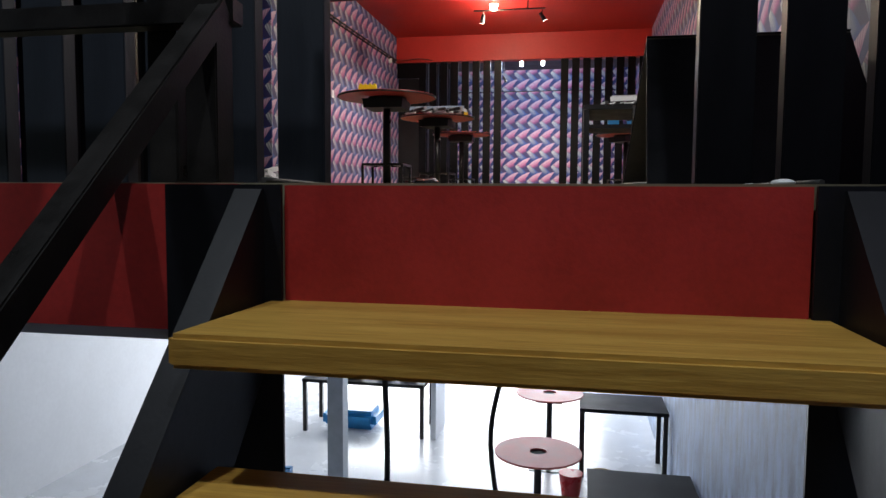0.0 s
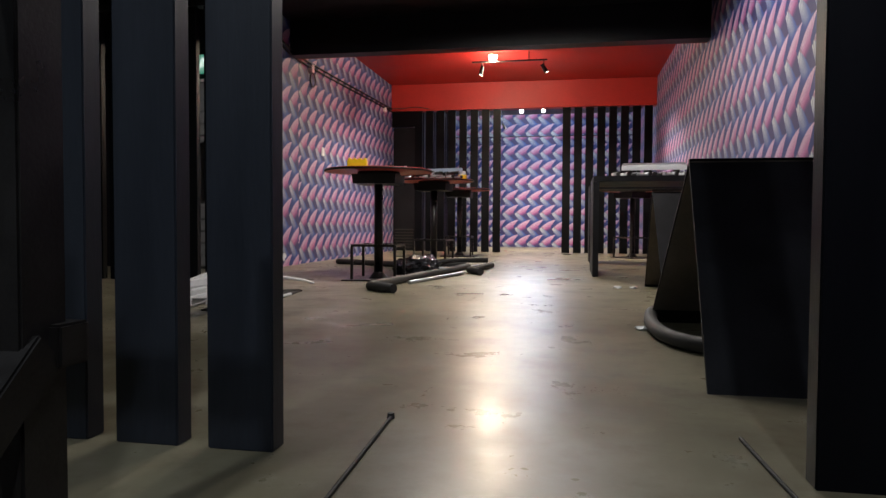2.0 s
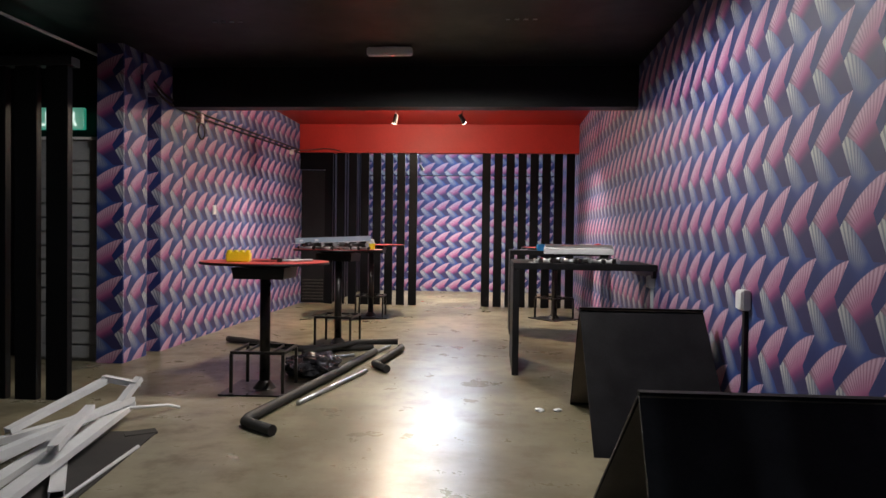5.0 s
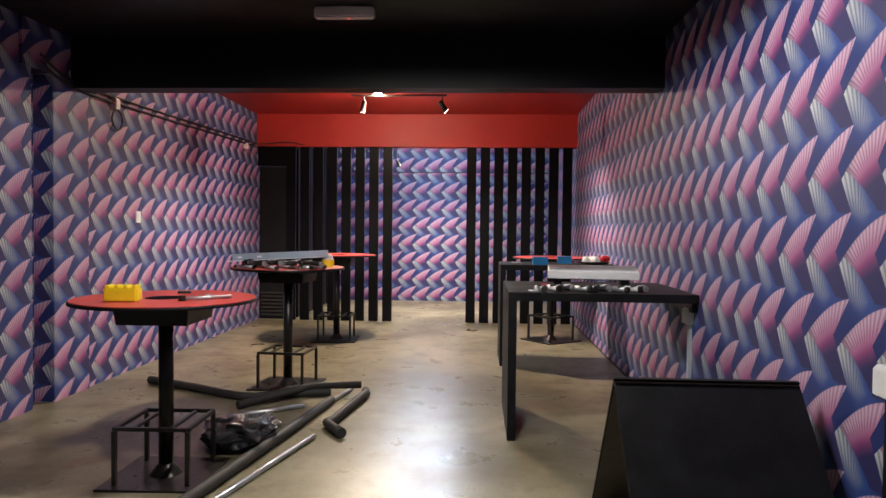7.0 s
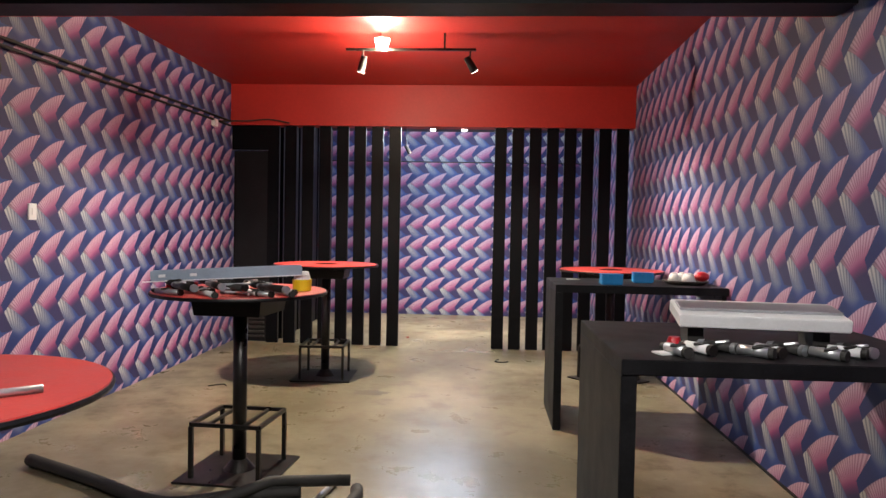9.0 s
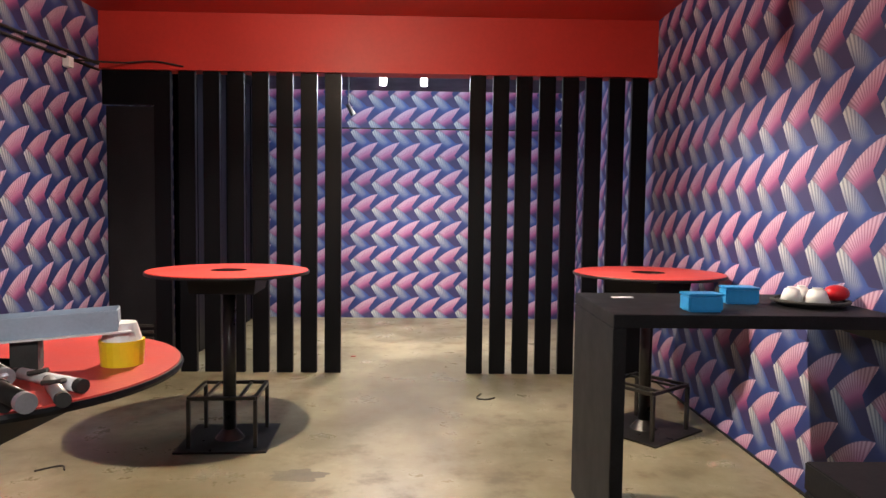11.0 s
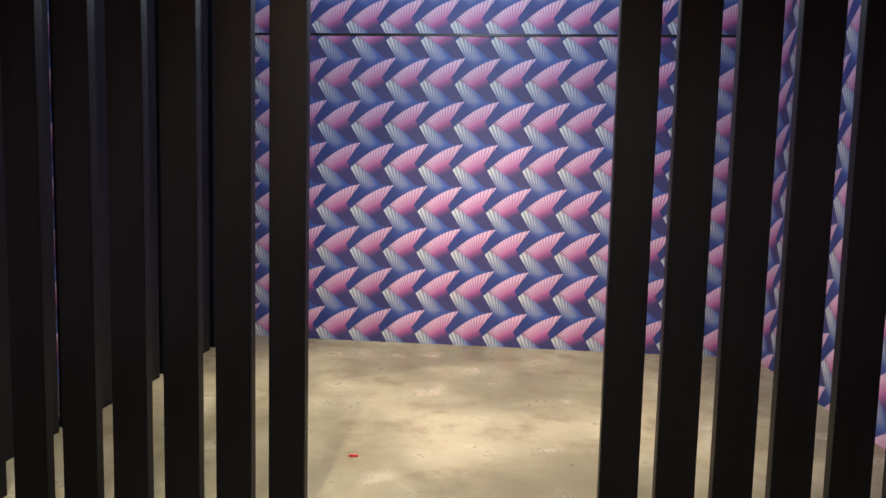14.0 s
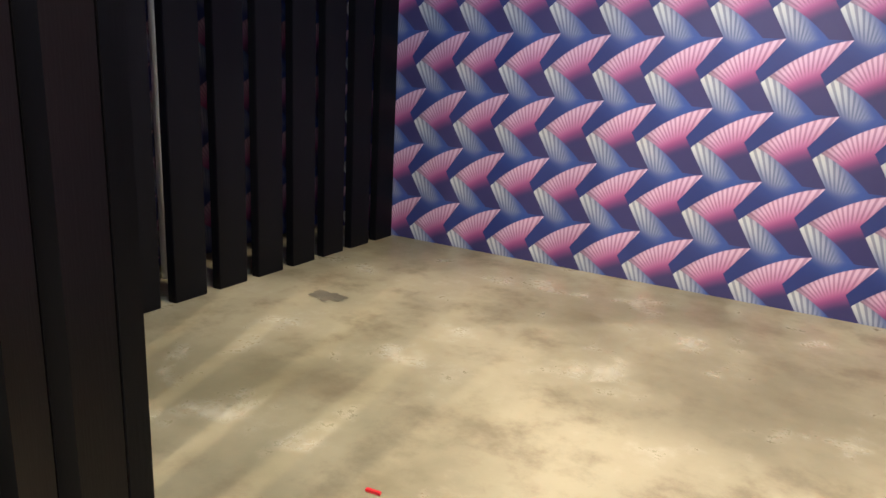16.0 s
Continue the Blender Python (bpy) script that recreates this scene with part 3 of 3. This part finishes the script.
# ---- things on the tables ----
def holder(place, turn, label):
    t = thing("plastic_holder", label, "holder", place, turn)
    bm = box(-0.085, 0.085, -0.045, 0.045, 0, 0.075, 0.008)
    part("tray", bm, YELLOW, t)
    for k in range(4):
        part("rib", box(-0.075 + 0.045 * k, -0.055 + 0.045 * k, -0.04, 0.04, 0.075, 0.087, 0.002), YELLOW, t)
    return t


holder((-1.95, 5.46, 0.99), 8, "yellow plastic holder on the red tabletop")
solo("marker_pen", tube([(0, 0, 0.008), (0.07, 0.02, 0.008)], 0.008, 8), RUBBER, "black pen lying on the red tabletop", "pen", (-1.86, 5.92, 0.99))
br = thing("metal_bracket", "thin metal arm lying on the red tabletop", "bracket", (-1.66, 5.52, 0.99), 20)
part("arm", tube([(0, 0, 0.012), (0.25, 0.10, 0.012)], 0.010, 10), SILVER, br, smooth=True)
part("joint", drum(0.02, 0.02, 0.0, 0.03, 14), STEEL, br)
part("joint", drum(0.014, 0.014, 0.0, 0.03, 14, 0.13, 0.06), SILVER, br)


def spot_lamp(place, turn, body, cap, r, length, label):
    """A loose spotlight lying on its side."""
    t = thing("loose_spotlight", label, "spotlight", place, turn, "loose spotlights")
    lay = pose(0, 0, r * 1.15, 0, 90, 0)
    part("barrel", drum(r, r * 1.12, 0, length, 18, m=lay), body, t, smooth=True)
    part("collar", drum(r * 1.14, r * 1.14, length, length + 0.018, 18, m=lay), cap, t)
    part("cap", drum(r * 0.7, r, -0.03, 0.0, 18, m=lay), cap, t)
    part("yoke", tube(bent([(0.03, r * 1.1, r), (0.06, r * 1.5, r * 2.0), (0.09, 0, r * 2.35), (0.06, -r * 1.5, r * 2.0)], 4), 0.006, 6), cap, t)
    return t


# heap of removed fittings under a long grey housing
bz = 1.042
heap = random.Random(11)
for k in range(17):
    x, y = -2.10 + 0.038 * k + heap.uniform(-0.02, 0.02), 7.60 + 0.11 * (k % 3) + heap.uniform(-0.02, 0.03) - 0.03 * (k % 2)
    spot_lamp((x, y, bz + 0.034 * (k % 2)), -38 + heap.uniform(-16, 16), (SILVER, RUBBER, WHITE, STEEL)[k % 4], (RUBBER, STEEL, RUBBER, SILVER)[k % 4],
              0.014 + 0.003 * (k % 2), 0.17 + 0.02 * (k % 4), "slim loose spotlight heaped on the red tabletop")
for x, y in ((-2.08, 7.72), (-1.98, 7.80)):
    solo("plastic_plug", drum(0.028, 0.02, 0, 0.05, 18), REDPLASTIC, "dark red plastic plug on the red tabletop", "plug", (x, y, bz))
gh = thing("lamp_housing", "long blue-grey lamp housing lying over loose spotlights", "housing", (-1.80, 7.84, bz + 0.075), 20)
tip = pose(0, 0, 0, 0, -2.5, 0)
part("tray", box(-0.40, 0.40, -0.045, 0.045, 0.004, 0.012, 0.002, tip), HOUSING, gh)
for y in (-0.048, 0.044):
    part("side", box(-0.40, 0.40, y, y + 0.004, 0.0, 0.055, 0.001, tip), HOUSING, gh)
part("lip", box(-0.44, 0.43, -0.062, -0.0485, -0.002, 0.002, 0, tip), WHITE, gh, "thin white lip")
for x in (-0.402, 0.3985):
    part("end_cap", box(x, x + 0.0035, -0.0435, 0.0435, 0.0125, 0.054, 0, tip), HOUSING, gh)
for x in (-0.36, -0.20):
    part("stencil_mark", box(x, x + 0.035, -0.0495, -0.0485, 0.020, 0.036, 0, tip), WHITE, gh, "pale stencilled mark")
part("rest", box(-0.30, -0.24, -0.04, 0.04, -0.075, 0.0), RUBBER, gh)
part("rest", box(0.16, 0.22, -0.04, 0.04, -0.075, 0.004), RUBBER, gh)
yb = thing("parts_jar", "clear jar with yellow band and white filling", "jar", (-1.42, 7.98, bz))
part("jar", drum(0.052, 0.056, 0, 0.065, 20), YELLOW, yb)
part("filling", drum(0.050, 0.036, 0.065, 0.11, 16), WHITE, yb)
solo("cable_coil", tube([(0.07 * math.cos(a * 0.5) * (1 + 0.02 * (a % 5)), 0.05 * math.sin(a * 0.5), 0.012 + 0.0016 * a) for a in range(40)], 0.006, 6), GREYPLASTIC,
     "coil of pale cable on the red tabletop", "cable", (-1.66, 7.56, bz), smooth=True)

# wall counter near the stairs: white housing over small parts
c1 = 0.978
for k in range(9):
    x, y = 0.30 + 0.085 * k, 6.62 + 0.05 * (k % 3)
    spot_lamp((x, y, c1), -70 + 9 * (k % 4), (SILVER, WHITE, RUBBER)[k % 3], (RUBBER, STEEL, SILVER)[k % 3], 0.018, 0.11, "small loose spotlight on the black counter")
wh = thing("lamp_housing", "white lamp housing lying over loose spotlights", "housing", (0.70, 6.88, c1 + 0.09), -6)
part("tray", box(-0.30, 0.32, -0.13, 0.13, 0, 0.05, 0.004, pose(0, 0, 0, 8, 0, 0)), WHITE, wh)
part("channel", box(-0.29, 0.31, -0.06, 0.06, 0.051, 0.062, 0.002, pose(0, 0, 0, 8, 0, 0)), SILVER, wh)
part("rest", box(-0.26, -0.2, -0.08, 0.08, -0.09, 0.0), RUBBER, wh)
part("rest", box(0.2, 0.26, -0.08, 0.08, -0.09, 0.0), RUBBER, wh)
solo("plastic_plug", drum(0.035, 0.02, 0, 0.04, 18), REDPLASTIC, "dark red plastic plug on the black counter", "plug", (0.36, 6.75, c1))
solo("paper_scrap", box(-0.05, 0.05, -0.03, 0.03, 0, 0.006), WHITE, "crumpled white scrap on the black counter", "scrap", (0.30, 6.60, c1), 20)

# wall counter near the lobby: blue tubs, tray of cups
c2 = 1.034
for x, y, a in ((0.54, 9.08, 3), (0.82, 9.34, -4)):
    t = thing("blue_tub", "small blue plastic tub on the black counter", "tub", (x, y, c2), a, "blue tubs")
    part("body", box(-0.075, 0.075, -0.05, 0.05, 0, 0.072, 0.008), BLUE, t)
    part("lid", box(-0.078, 0.078, -0.053, 0.053, 0.068, 0.078, 0.003), BLUE, t)
ty = thing("serving_tray", "round black tray on the black counter", "tray", (1.12, 9.28, c2))
part("plate", drum(0.13, 0.16, 0, 0.02, 32), RUBBER, ty)
part("rim", ring(0.150, 0.165, 0.018, 0.030, 32), RUBBER, ty)
for x, y, r in ((1.04, 9.29, 0.05), (1.11, 9.34, 0.045), (1.13, 9.24, 0.055)):
    cp = thing("white_cup", "white upturned cup lying on the black tray", "cup", (x, y, c2 + 0.021), 0, "cups")
    part("bowl", drum(r, r * 0.62, 0, 0.055, 22), WHITE, cp, smooth=True)
    part("foot", drum(r * 0.4, r * 0.4, 0.055, 0.064, 18), WHITE, cp)
sr = bmesh.new()
bmesh.ops.create_uvsphere(sr, u_segments=20, v_segments=12, radius=0.05, matrix=Matrix.Translation((0, 0, 0.038)) @ Matrix.Diagonal((1.1, 1, 0.75, 1)))
solo("red_bowl", sr, REDPLASTIC, "glossy red rounded bowl on the black tray", "bowl", (1.235, 9.27, c2 + 0.021), smooth=True)
solo("paper_label", box(-0.05, 0.05, -0.02, 0.02, 0, 0.003), WHITE, "torn pale label stuck on the counter", "label", (0.32, 9.50, c2), 5)

# ---- on the floor of the hall ----
solo("foam_pipe", tube(bent([(-2.97, 7.86, 0.035), (-2.45, 7.60, 0.035), (-1.95, 7.34, 0.035), (-1.62, 7.46, 0.035), (-1.30, 7.56, 0.035)]), 0.034, 12), RUBBER,
     "black foam-wrapped pipe lying on the concrete", "pipe", group="floor pipes", smooth=True)
solo("foam_pipe", tube([(-1.24, 7.30, 0.035), (-1.38, 6.2, 0.035), (-1.60, 4.72, 0.035), (-1.59, 4.64, 0.035), (-1.54, 4.59, 0.035), (-1.36, 4.46, 0.035)], 0.034, 12), RUBBER,
     "long black foam-wrapped pipe with a bent end", "pipe", group="floor pipes", smooth=True)
solo("foam_pipe", tube([(-1.02, 7.62, 0.035), (-1.0, 7.52, 0.04), (-1.10, 6.72, 0.035), (-1.13, 6.66, 0.035), (-1.10, 6.6, 0.035), (-0.98, 6.42, 0.035)], 0.034, 12), RUBBER,
     "black foam-wrapped elbow pipe on the concrete", "pipe", group="floor pipes", smooth=True)
solo("foam_pipe", tube([(-1.05, 7.60, 0.09), (-1.45, 7.55, 0.085), (-1.9, 7.05, 0.04)], 0.03, 12), RUBBER, "black foam-wrapped pipe resting across others", "pipe", group="floor pipes", smooth=True)
for p, q in (((-1.32, 6.9, 0.018), (-1.16, 7.75, 0.018)), ((-1.85, 6.85, 0.018), (-1.42, 7.15, 0.018)), ((-1.42, 5.2, 0.018), (-1.16, 6.4, 0.018))):
    solo("metal_tube", tube([p, q], 0.017, 12), SILVER, "bare aluminium tube on the concrete", "tube", group="metal tubes", smooth=True)
bgm = bmesh.new()
bmesh.ops.create_icosphere(bgm, subdivisions=4, radius=0.2)
for v in bgm.verts:
    v.co *= 1 + 0.35 * noise.noise(v.co * 9) + 0.2 * noise.noise(v.co * 22)
    v.co = Vector((v.co.x * 1.15, v.co.y * 1.1, max(v.co.z * 0.55 + 0.085, 0)))
solo("foil_bag", bgm, FOIL, "crumpled shiny black bag under the table", "bag", (-1.58, 6.25, 0.0))
# heap of white metal profiles; the flat dark strip below is its shade, modelled
solo("heap_shade_strip", box(-0.14, 0.14, -0.6, 0.6, 0, 0.008), SHADE_AND_SCRAP, "dark strip standing in for shade under the white metal profiles", "mat", (-2.12, 3.85, 0), 8)
solo("metal_rod", tube([(-1.93, 3.05, 0.012), (-2.02, 4.15, 0.012)], 0.01, 8), WHITE, "thin pale rod on the concrete", "rod", smooth=True)
rnd = random.Random(4)
for k, (p, q, w) in enumerate((((-2.05, 3.0, 0.10), (-2.40, 4.75, 0.10), 0.075), ((-2.25, 2.9, 0.05), (-2.55, 4.6, 0.05), 0.07), ((-2.55, 3.1, 0.05), (-2.62, 4.7, 0.06), 0.07),
                               ((-2.45, 3.4, 0.14), (-2.36, 4.7, 0.15), 0.05), ((-2.0, 3.4, 0.04), (-2.55, 4.3, 0.04), 0.06), ((-2.85, 3.9, 0.05), (-2.35, 4.7, 0.12), 0.05),
                               ((-2.75, 4.1, 0.10), (-2.55, 4.75, 0.26), 0.05), ((-2.57, 4.75, 0.27), (-2.32, 4.72, 0.24), 0.04), ((-2.40, 4.45, 0.05), (-2.34, 4.75, 0.27), 0.04),
                               ((-2.15, 3.6, 0.18), (-2.45, 4.4, 0.17), 0.045))):
    o = thing("metal_profile", "white enamelled metal profile from a dismantled frame", "profile", (0, 0, 0), 0, "white profiles")
    d = Vector(q) - Vector(p)
    m = Matrix.Translation(p) @ d.to_track_quat('Y', 'Z').to_matrix().to_4x4()
    part("web", box(-w / 2, w / 2, 0, d.length, -0.004, 0.0, 0, m), WHITE, o)
    for s in (-1, 1):
        part("flange", box(s * w / 2 - 0.003, s * w / 2 + 0.003, 0, d.length, -0.034, 0.002, 0, m), WHITE, o)
solo("white_rod", tube([(-2.36, 4.6, 0.10), (-2.24, 4.95, 0.04), (-2.18, 5.0, 0.012)], 0.011, 8), WHITE, "thin white rod poking from the heap", "rod", smooth=True)
solo("dark_tile", box(-0.09, 0.09, -0.05, 0.05, 0, 0.012, 0.002), SHADE_AND_SCRAP, "dark scrap of board on the concrete", "scrap", (-2.15, 4.42, 0), 35)
for x, y, a, s in ((0.27, 5.26, 10, 0.035), (0.39, 5.28, 60, 0.03), (0.24, 3.04, 30, 0.03), (0.47, 0.82, 20, 0.03), (-0.88, 0.55, 70, 0.02), (0.33, 0.05, 10, 0.014)):
    bm = bmesh.new()
    bmesh.ops.create_icosphere(bm, subdivisions=2, radius=s)
    for v in bm.verts:
        v.co *= 1 + 0.6 * noise.noise(v.co * 40 + Vector((x * 9, y, 0)))
        v.co.z = max(v.co.z * 0.4 + s * 0.25, 0)
    solo("paper_scrap", bm, WHITE, "crumpled white paper scrap on the concrete", "scrap", (x, y, 0), a, "paper scraps")
for pts in ([(-0.545, 1.32), (-0.53, 0.95), (-0.51, 0.55), (-0.46, 0.02)], [(0.30, 1.32), (0.315, 0.95), (0.335, 0.6), (0.40, 0.1)]):
    solo("floor_cable", tube(bent([(x, y, 0.005) for x, y in pts]), 0.0045, 8), RUBBER, "dark cable stuck along the concrete", "cable", group="floor cables", smooth=True)
solo("cable_end", drum(0.011, 0.009, 0, 0.014, 12), RUBBER, "black cable end stub on the concrete", "cable", (-0.548, 1.335, 0))
solo("wire_snip", tube(bent([(-0.20, 11.52, 0.006), (-0.24, 11.40, 0.006), (-0.17, 11.36, 0.006), (-0.10, 11.41, 0.006)]), 0.006, 6), RUBBER, "short black wire snippet on the concrete", "wire", smooth=True)
solo("wire_snip", tube(bent([(-2.75, 9.9, 0.005), (-2.65, 9.98, 0.005), (-2.6, 9.92, 0.005)]), 0.005, 6), RUBBER, "short black wire snippet near the wall", "wire", smooth=True)


def patch(name, place, rx, ry, seed, mat, label):
    bm = bmesh.new()
    ps = [bm.verts.new((rx * r * math.cos(a), ry * r * math.sin(a), 0.0035)) for a in [i * math.pi / 18 for i in range(36)] for r in [0.75 + 0.5 * noise.noise((math.cos(a) * 2, math.sin(a) * 2, seed))]]
    bm.faces.new(ps)
    return solo(name, bm, mat, label, "stain", place)


STAIN = paint("damp_stain", (0.13, 0.115, 0.085), 0.35, 0.3, 8.0)
patch("floor_stain", (-1.32, 9.86, 0), 0.20, 0.11, 3.0, STAIN, "dark damp stain on the concrete")
patch("floor_stain", (-2.42, 14.02, 0), 0.12, 0.08, 7.0, STAIN, "dark patch on the lobby concrete")
solo("red_pencil", box(-0.022, 0.022, -0.005, 0.005, 0, 0.008, 0.001), REDPLASTIC, "red plastic stub on the lobby floor", "pencil", (-1.34, 12.86, 0), 5)
for y in (13.2, 13.75):
    solo("white_pipe", drum(0.022, 0.022, 0, 2.97, 12), WHITE, "white vertical pipe behind the side screen", "pipe", (-3.22, y, 0), group="white pipes", smooth=True)

# ---- lower floor, seen between the treads ----
built("ground_floor", box(-6.6, XR, -3.0, 14.4, ZL - 0.2, ZL), LOWFLOOR, "pale glossy floor of the lower storey")
built("wall_lower_right", box(XR, XR + 0.15, -3.0, 14.4, ZL, -0.2), BLUEWALL, "blue-grey mural wall of the lower storey")
built("wall_lower_left", box(-6.75, -6.6, -3.0, 14.4, ZL, -0.2), WHITEWALL, "white wall of the lower storey")
built("wall_lower_end", box(-6.6, XR, 14.25, 14.4, ZL, -0.2), WHITEWALL, "white end wall of the lower storey")
built("soffit", box(-6.6, XR, 0.0, 14.4, -0.26, -0.205), WHITEWALL, "white soffit under the hall")
built("column_lower", box(-2.95, -2.75, 7.0, 7.2, ZL, -0.26), GREYPLASTIC, "grey column of the lower storey")


def low_table(place, label):
    t = thing("bar_table", label, "table", place, 0, "lower tables")
    part("tabletop", ring(0.09, 0.46, 1.03, 1.05), DISC, t)
    part("underframe", box(-0.18, 0.18, -0.18, 0.18, 0.94, 1.029), BLACK, t)
    part("pole", drum(0.04, 0.04, 0.012, 0.94, 20), STEEL, t)
    part("base_plate", box(-0.26, 0.26, -0.26, 0.26, 0, 0.012), STEEL, t)


low_table((-0.30, 6.23, ZL), "round red-topped table in the lower room")
low_table((-0.26, 8.55, ZL), "round red-topped table farther in the lower room")
for x0, x1, y0, y1, h, lab in ((0.15, 1.3, 8.2, 9.0, 0.95, "long dark work table in the lower room"), (0.22, 1.3, 5.7, 6.5, 0.80, "low dark table in the lower room"),
                               (-4.2, -2.2, 9.2, 10.0, 0.85, "long dark desk in the lower room")):
    t = thing("work_table", lab, "table", (0, 0, ZL), 0, "lower work tables")
    part("tabletop", box(x0, x1, y0, y1, h - 0.05, h, 0.004), BOARD, t)
    for x in (x0 + 0.04, x1 - 0.04):
        for y in (y0 + 0.04, y1 - 0.04):
            part("leg", box(x - 0.03, x + 0.03, y - 0.03, y + 0.03, 0, h - 0.051), STEEL, t)
solo("white_partition", box(-0.04, 0.04, -0.4, 0.4, 0, 1.0, 0.004), WHITEWALL, "low white partition by the desk", "partition", (-2.05, 9.6, ZL))
solo("waste_bucket", drum(0.11, 0.15, 0, 0.3, 24), REDPLASTIC, "red plastic bucket in the lower room", "bucket", (0.05, 7.6, ZL))
bs = thing("wire_basket", "brown wicker basket in the lower room", "basket", (0.42, 7.55, ZL))
for z in (0.0, 0.1, 0.2, 0.3):
    part("band", ring(0.14, 0.155, z, z + 0.05, 24), CARD, bs)
sg = thing("side_table", "small black table heaped with boxes", "table", (-2.75, 5.0, ZL))
part("tabletop", box(-0.5, 0.5, -0.35, 0.35, 0.72, 0.76, 0.004), BOARD, sg)
for x in (-0.45, 0.45):
    for y in (-0.3, 0.3):
        part("leg", box(x - 0.02, x + 0.02, y - 0.02, y + 0.02, 0, 0.719), STEEL, sg)
for x, y, s, h, mat, lab in ((-2.95, 4.85, 0.26, 0.24, WHITE, "white carton on the small table"), (-2.60, 5.0, 0.22, 0.14, BLUE, "blue carton on the small table"),
                             (-3.1, 5.15, 0.2, 0.12, CARD, "brown carton on the small table"), (-2.75, 5.2, 0.16, 0.3, BLUE, "tall blue carton on the small table")):
    t = thing("carton", lab, "box", (x, y, ZL + 0.76), 8, "cartons")
    part("body", box(-s / 2, s / 2, -s / 2, s / 2, 0, h, 0.004), mat, t)
    part("flap", box(-s / 2, s / 2, -0.004, 0.004, h, h + 0.012), mat, t)
for x, y, mat in ((-3.4, 9.5, YELLOW), (-2.9, 9.55, WHITE), (-2.5, 9.5, WHITE)):
    solo("desk_box", box(-0.12, 0.12, -0.1, 0.1, 0, 0.16, 0.01), mat, "small carton on the dark desk", "box", (x, y, ZL + 0.85), group="desk boxes")
solo("storage_bag", box(-0.45, 0.45, -0.3, 0.3, 0, 0.3, 0.08), BLUE, "blue bag on the lower floor under the desk", "bag", (-3.5, 9.7, ZL))
ch = thing("folding_chair", "folded black chair leaning at the mural wall", "chair", (1.0, 4.2, ZL))
part("backrest", box(-0.2, 0.2, -0.02, 0.02, 0.75, 1.25, 0.01, pose(0.1, 0, 0, -12, 0, 70)), STEEL, ch)
part("seat", box(-0.2, 0.2, -0.02, 0.02, 0.3, 0.7, 0.01, pose(0.05, 0, 0, 14, 0, 70)), STEEL, ch)
for s in (-0.21, 0.21):
    part("leg", beam((0.1 + 0.3 * s, s, 0), (0.3 + 0.3 * s, s, 1.25), 0.03), STEEL, ch)
for x, y, sw2 in ((-0.72, 1.6, 0.03), (-0.28, 2.2, -0.06)):
    solo("hanging_cable", tube(bent([(x, y, -0.26), (x + 0.02, y, -0.7), (x + sw2, y, -1.2), (x - sw2, y, -1.9)]), 0.012, 8), RUBBER, "black cable hanging from the slab", "cable", group="hanging cables", smooth=True)
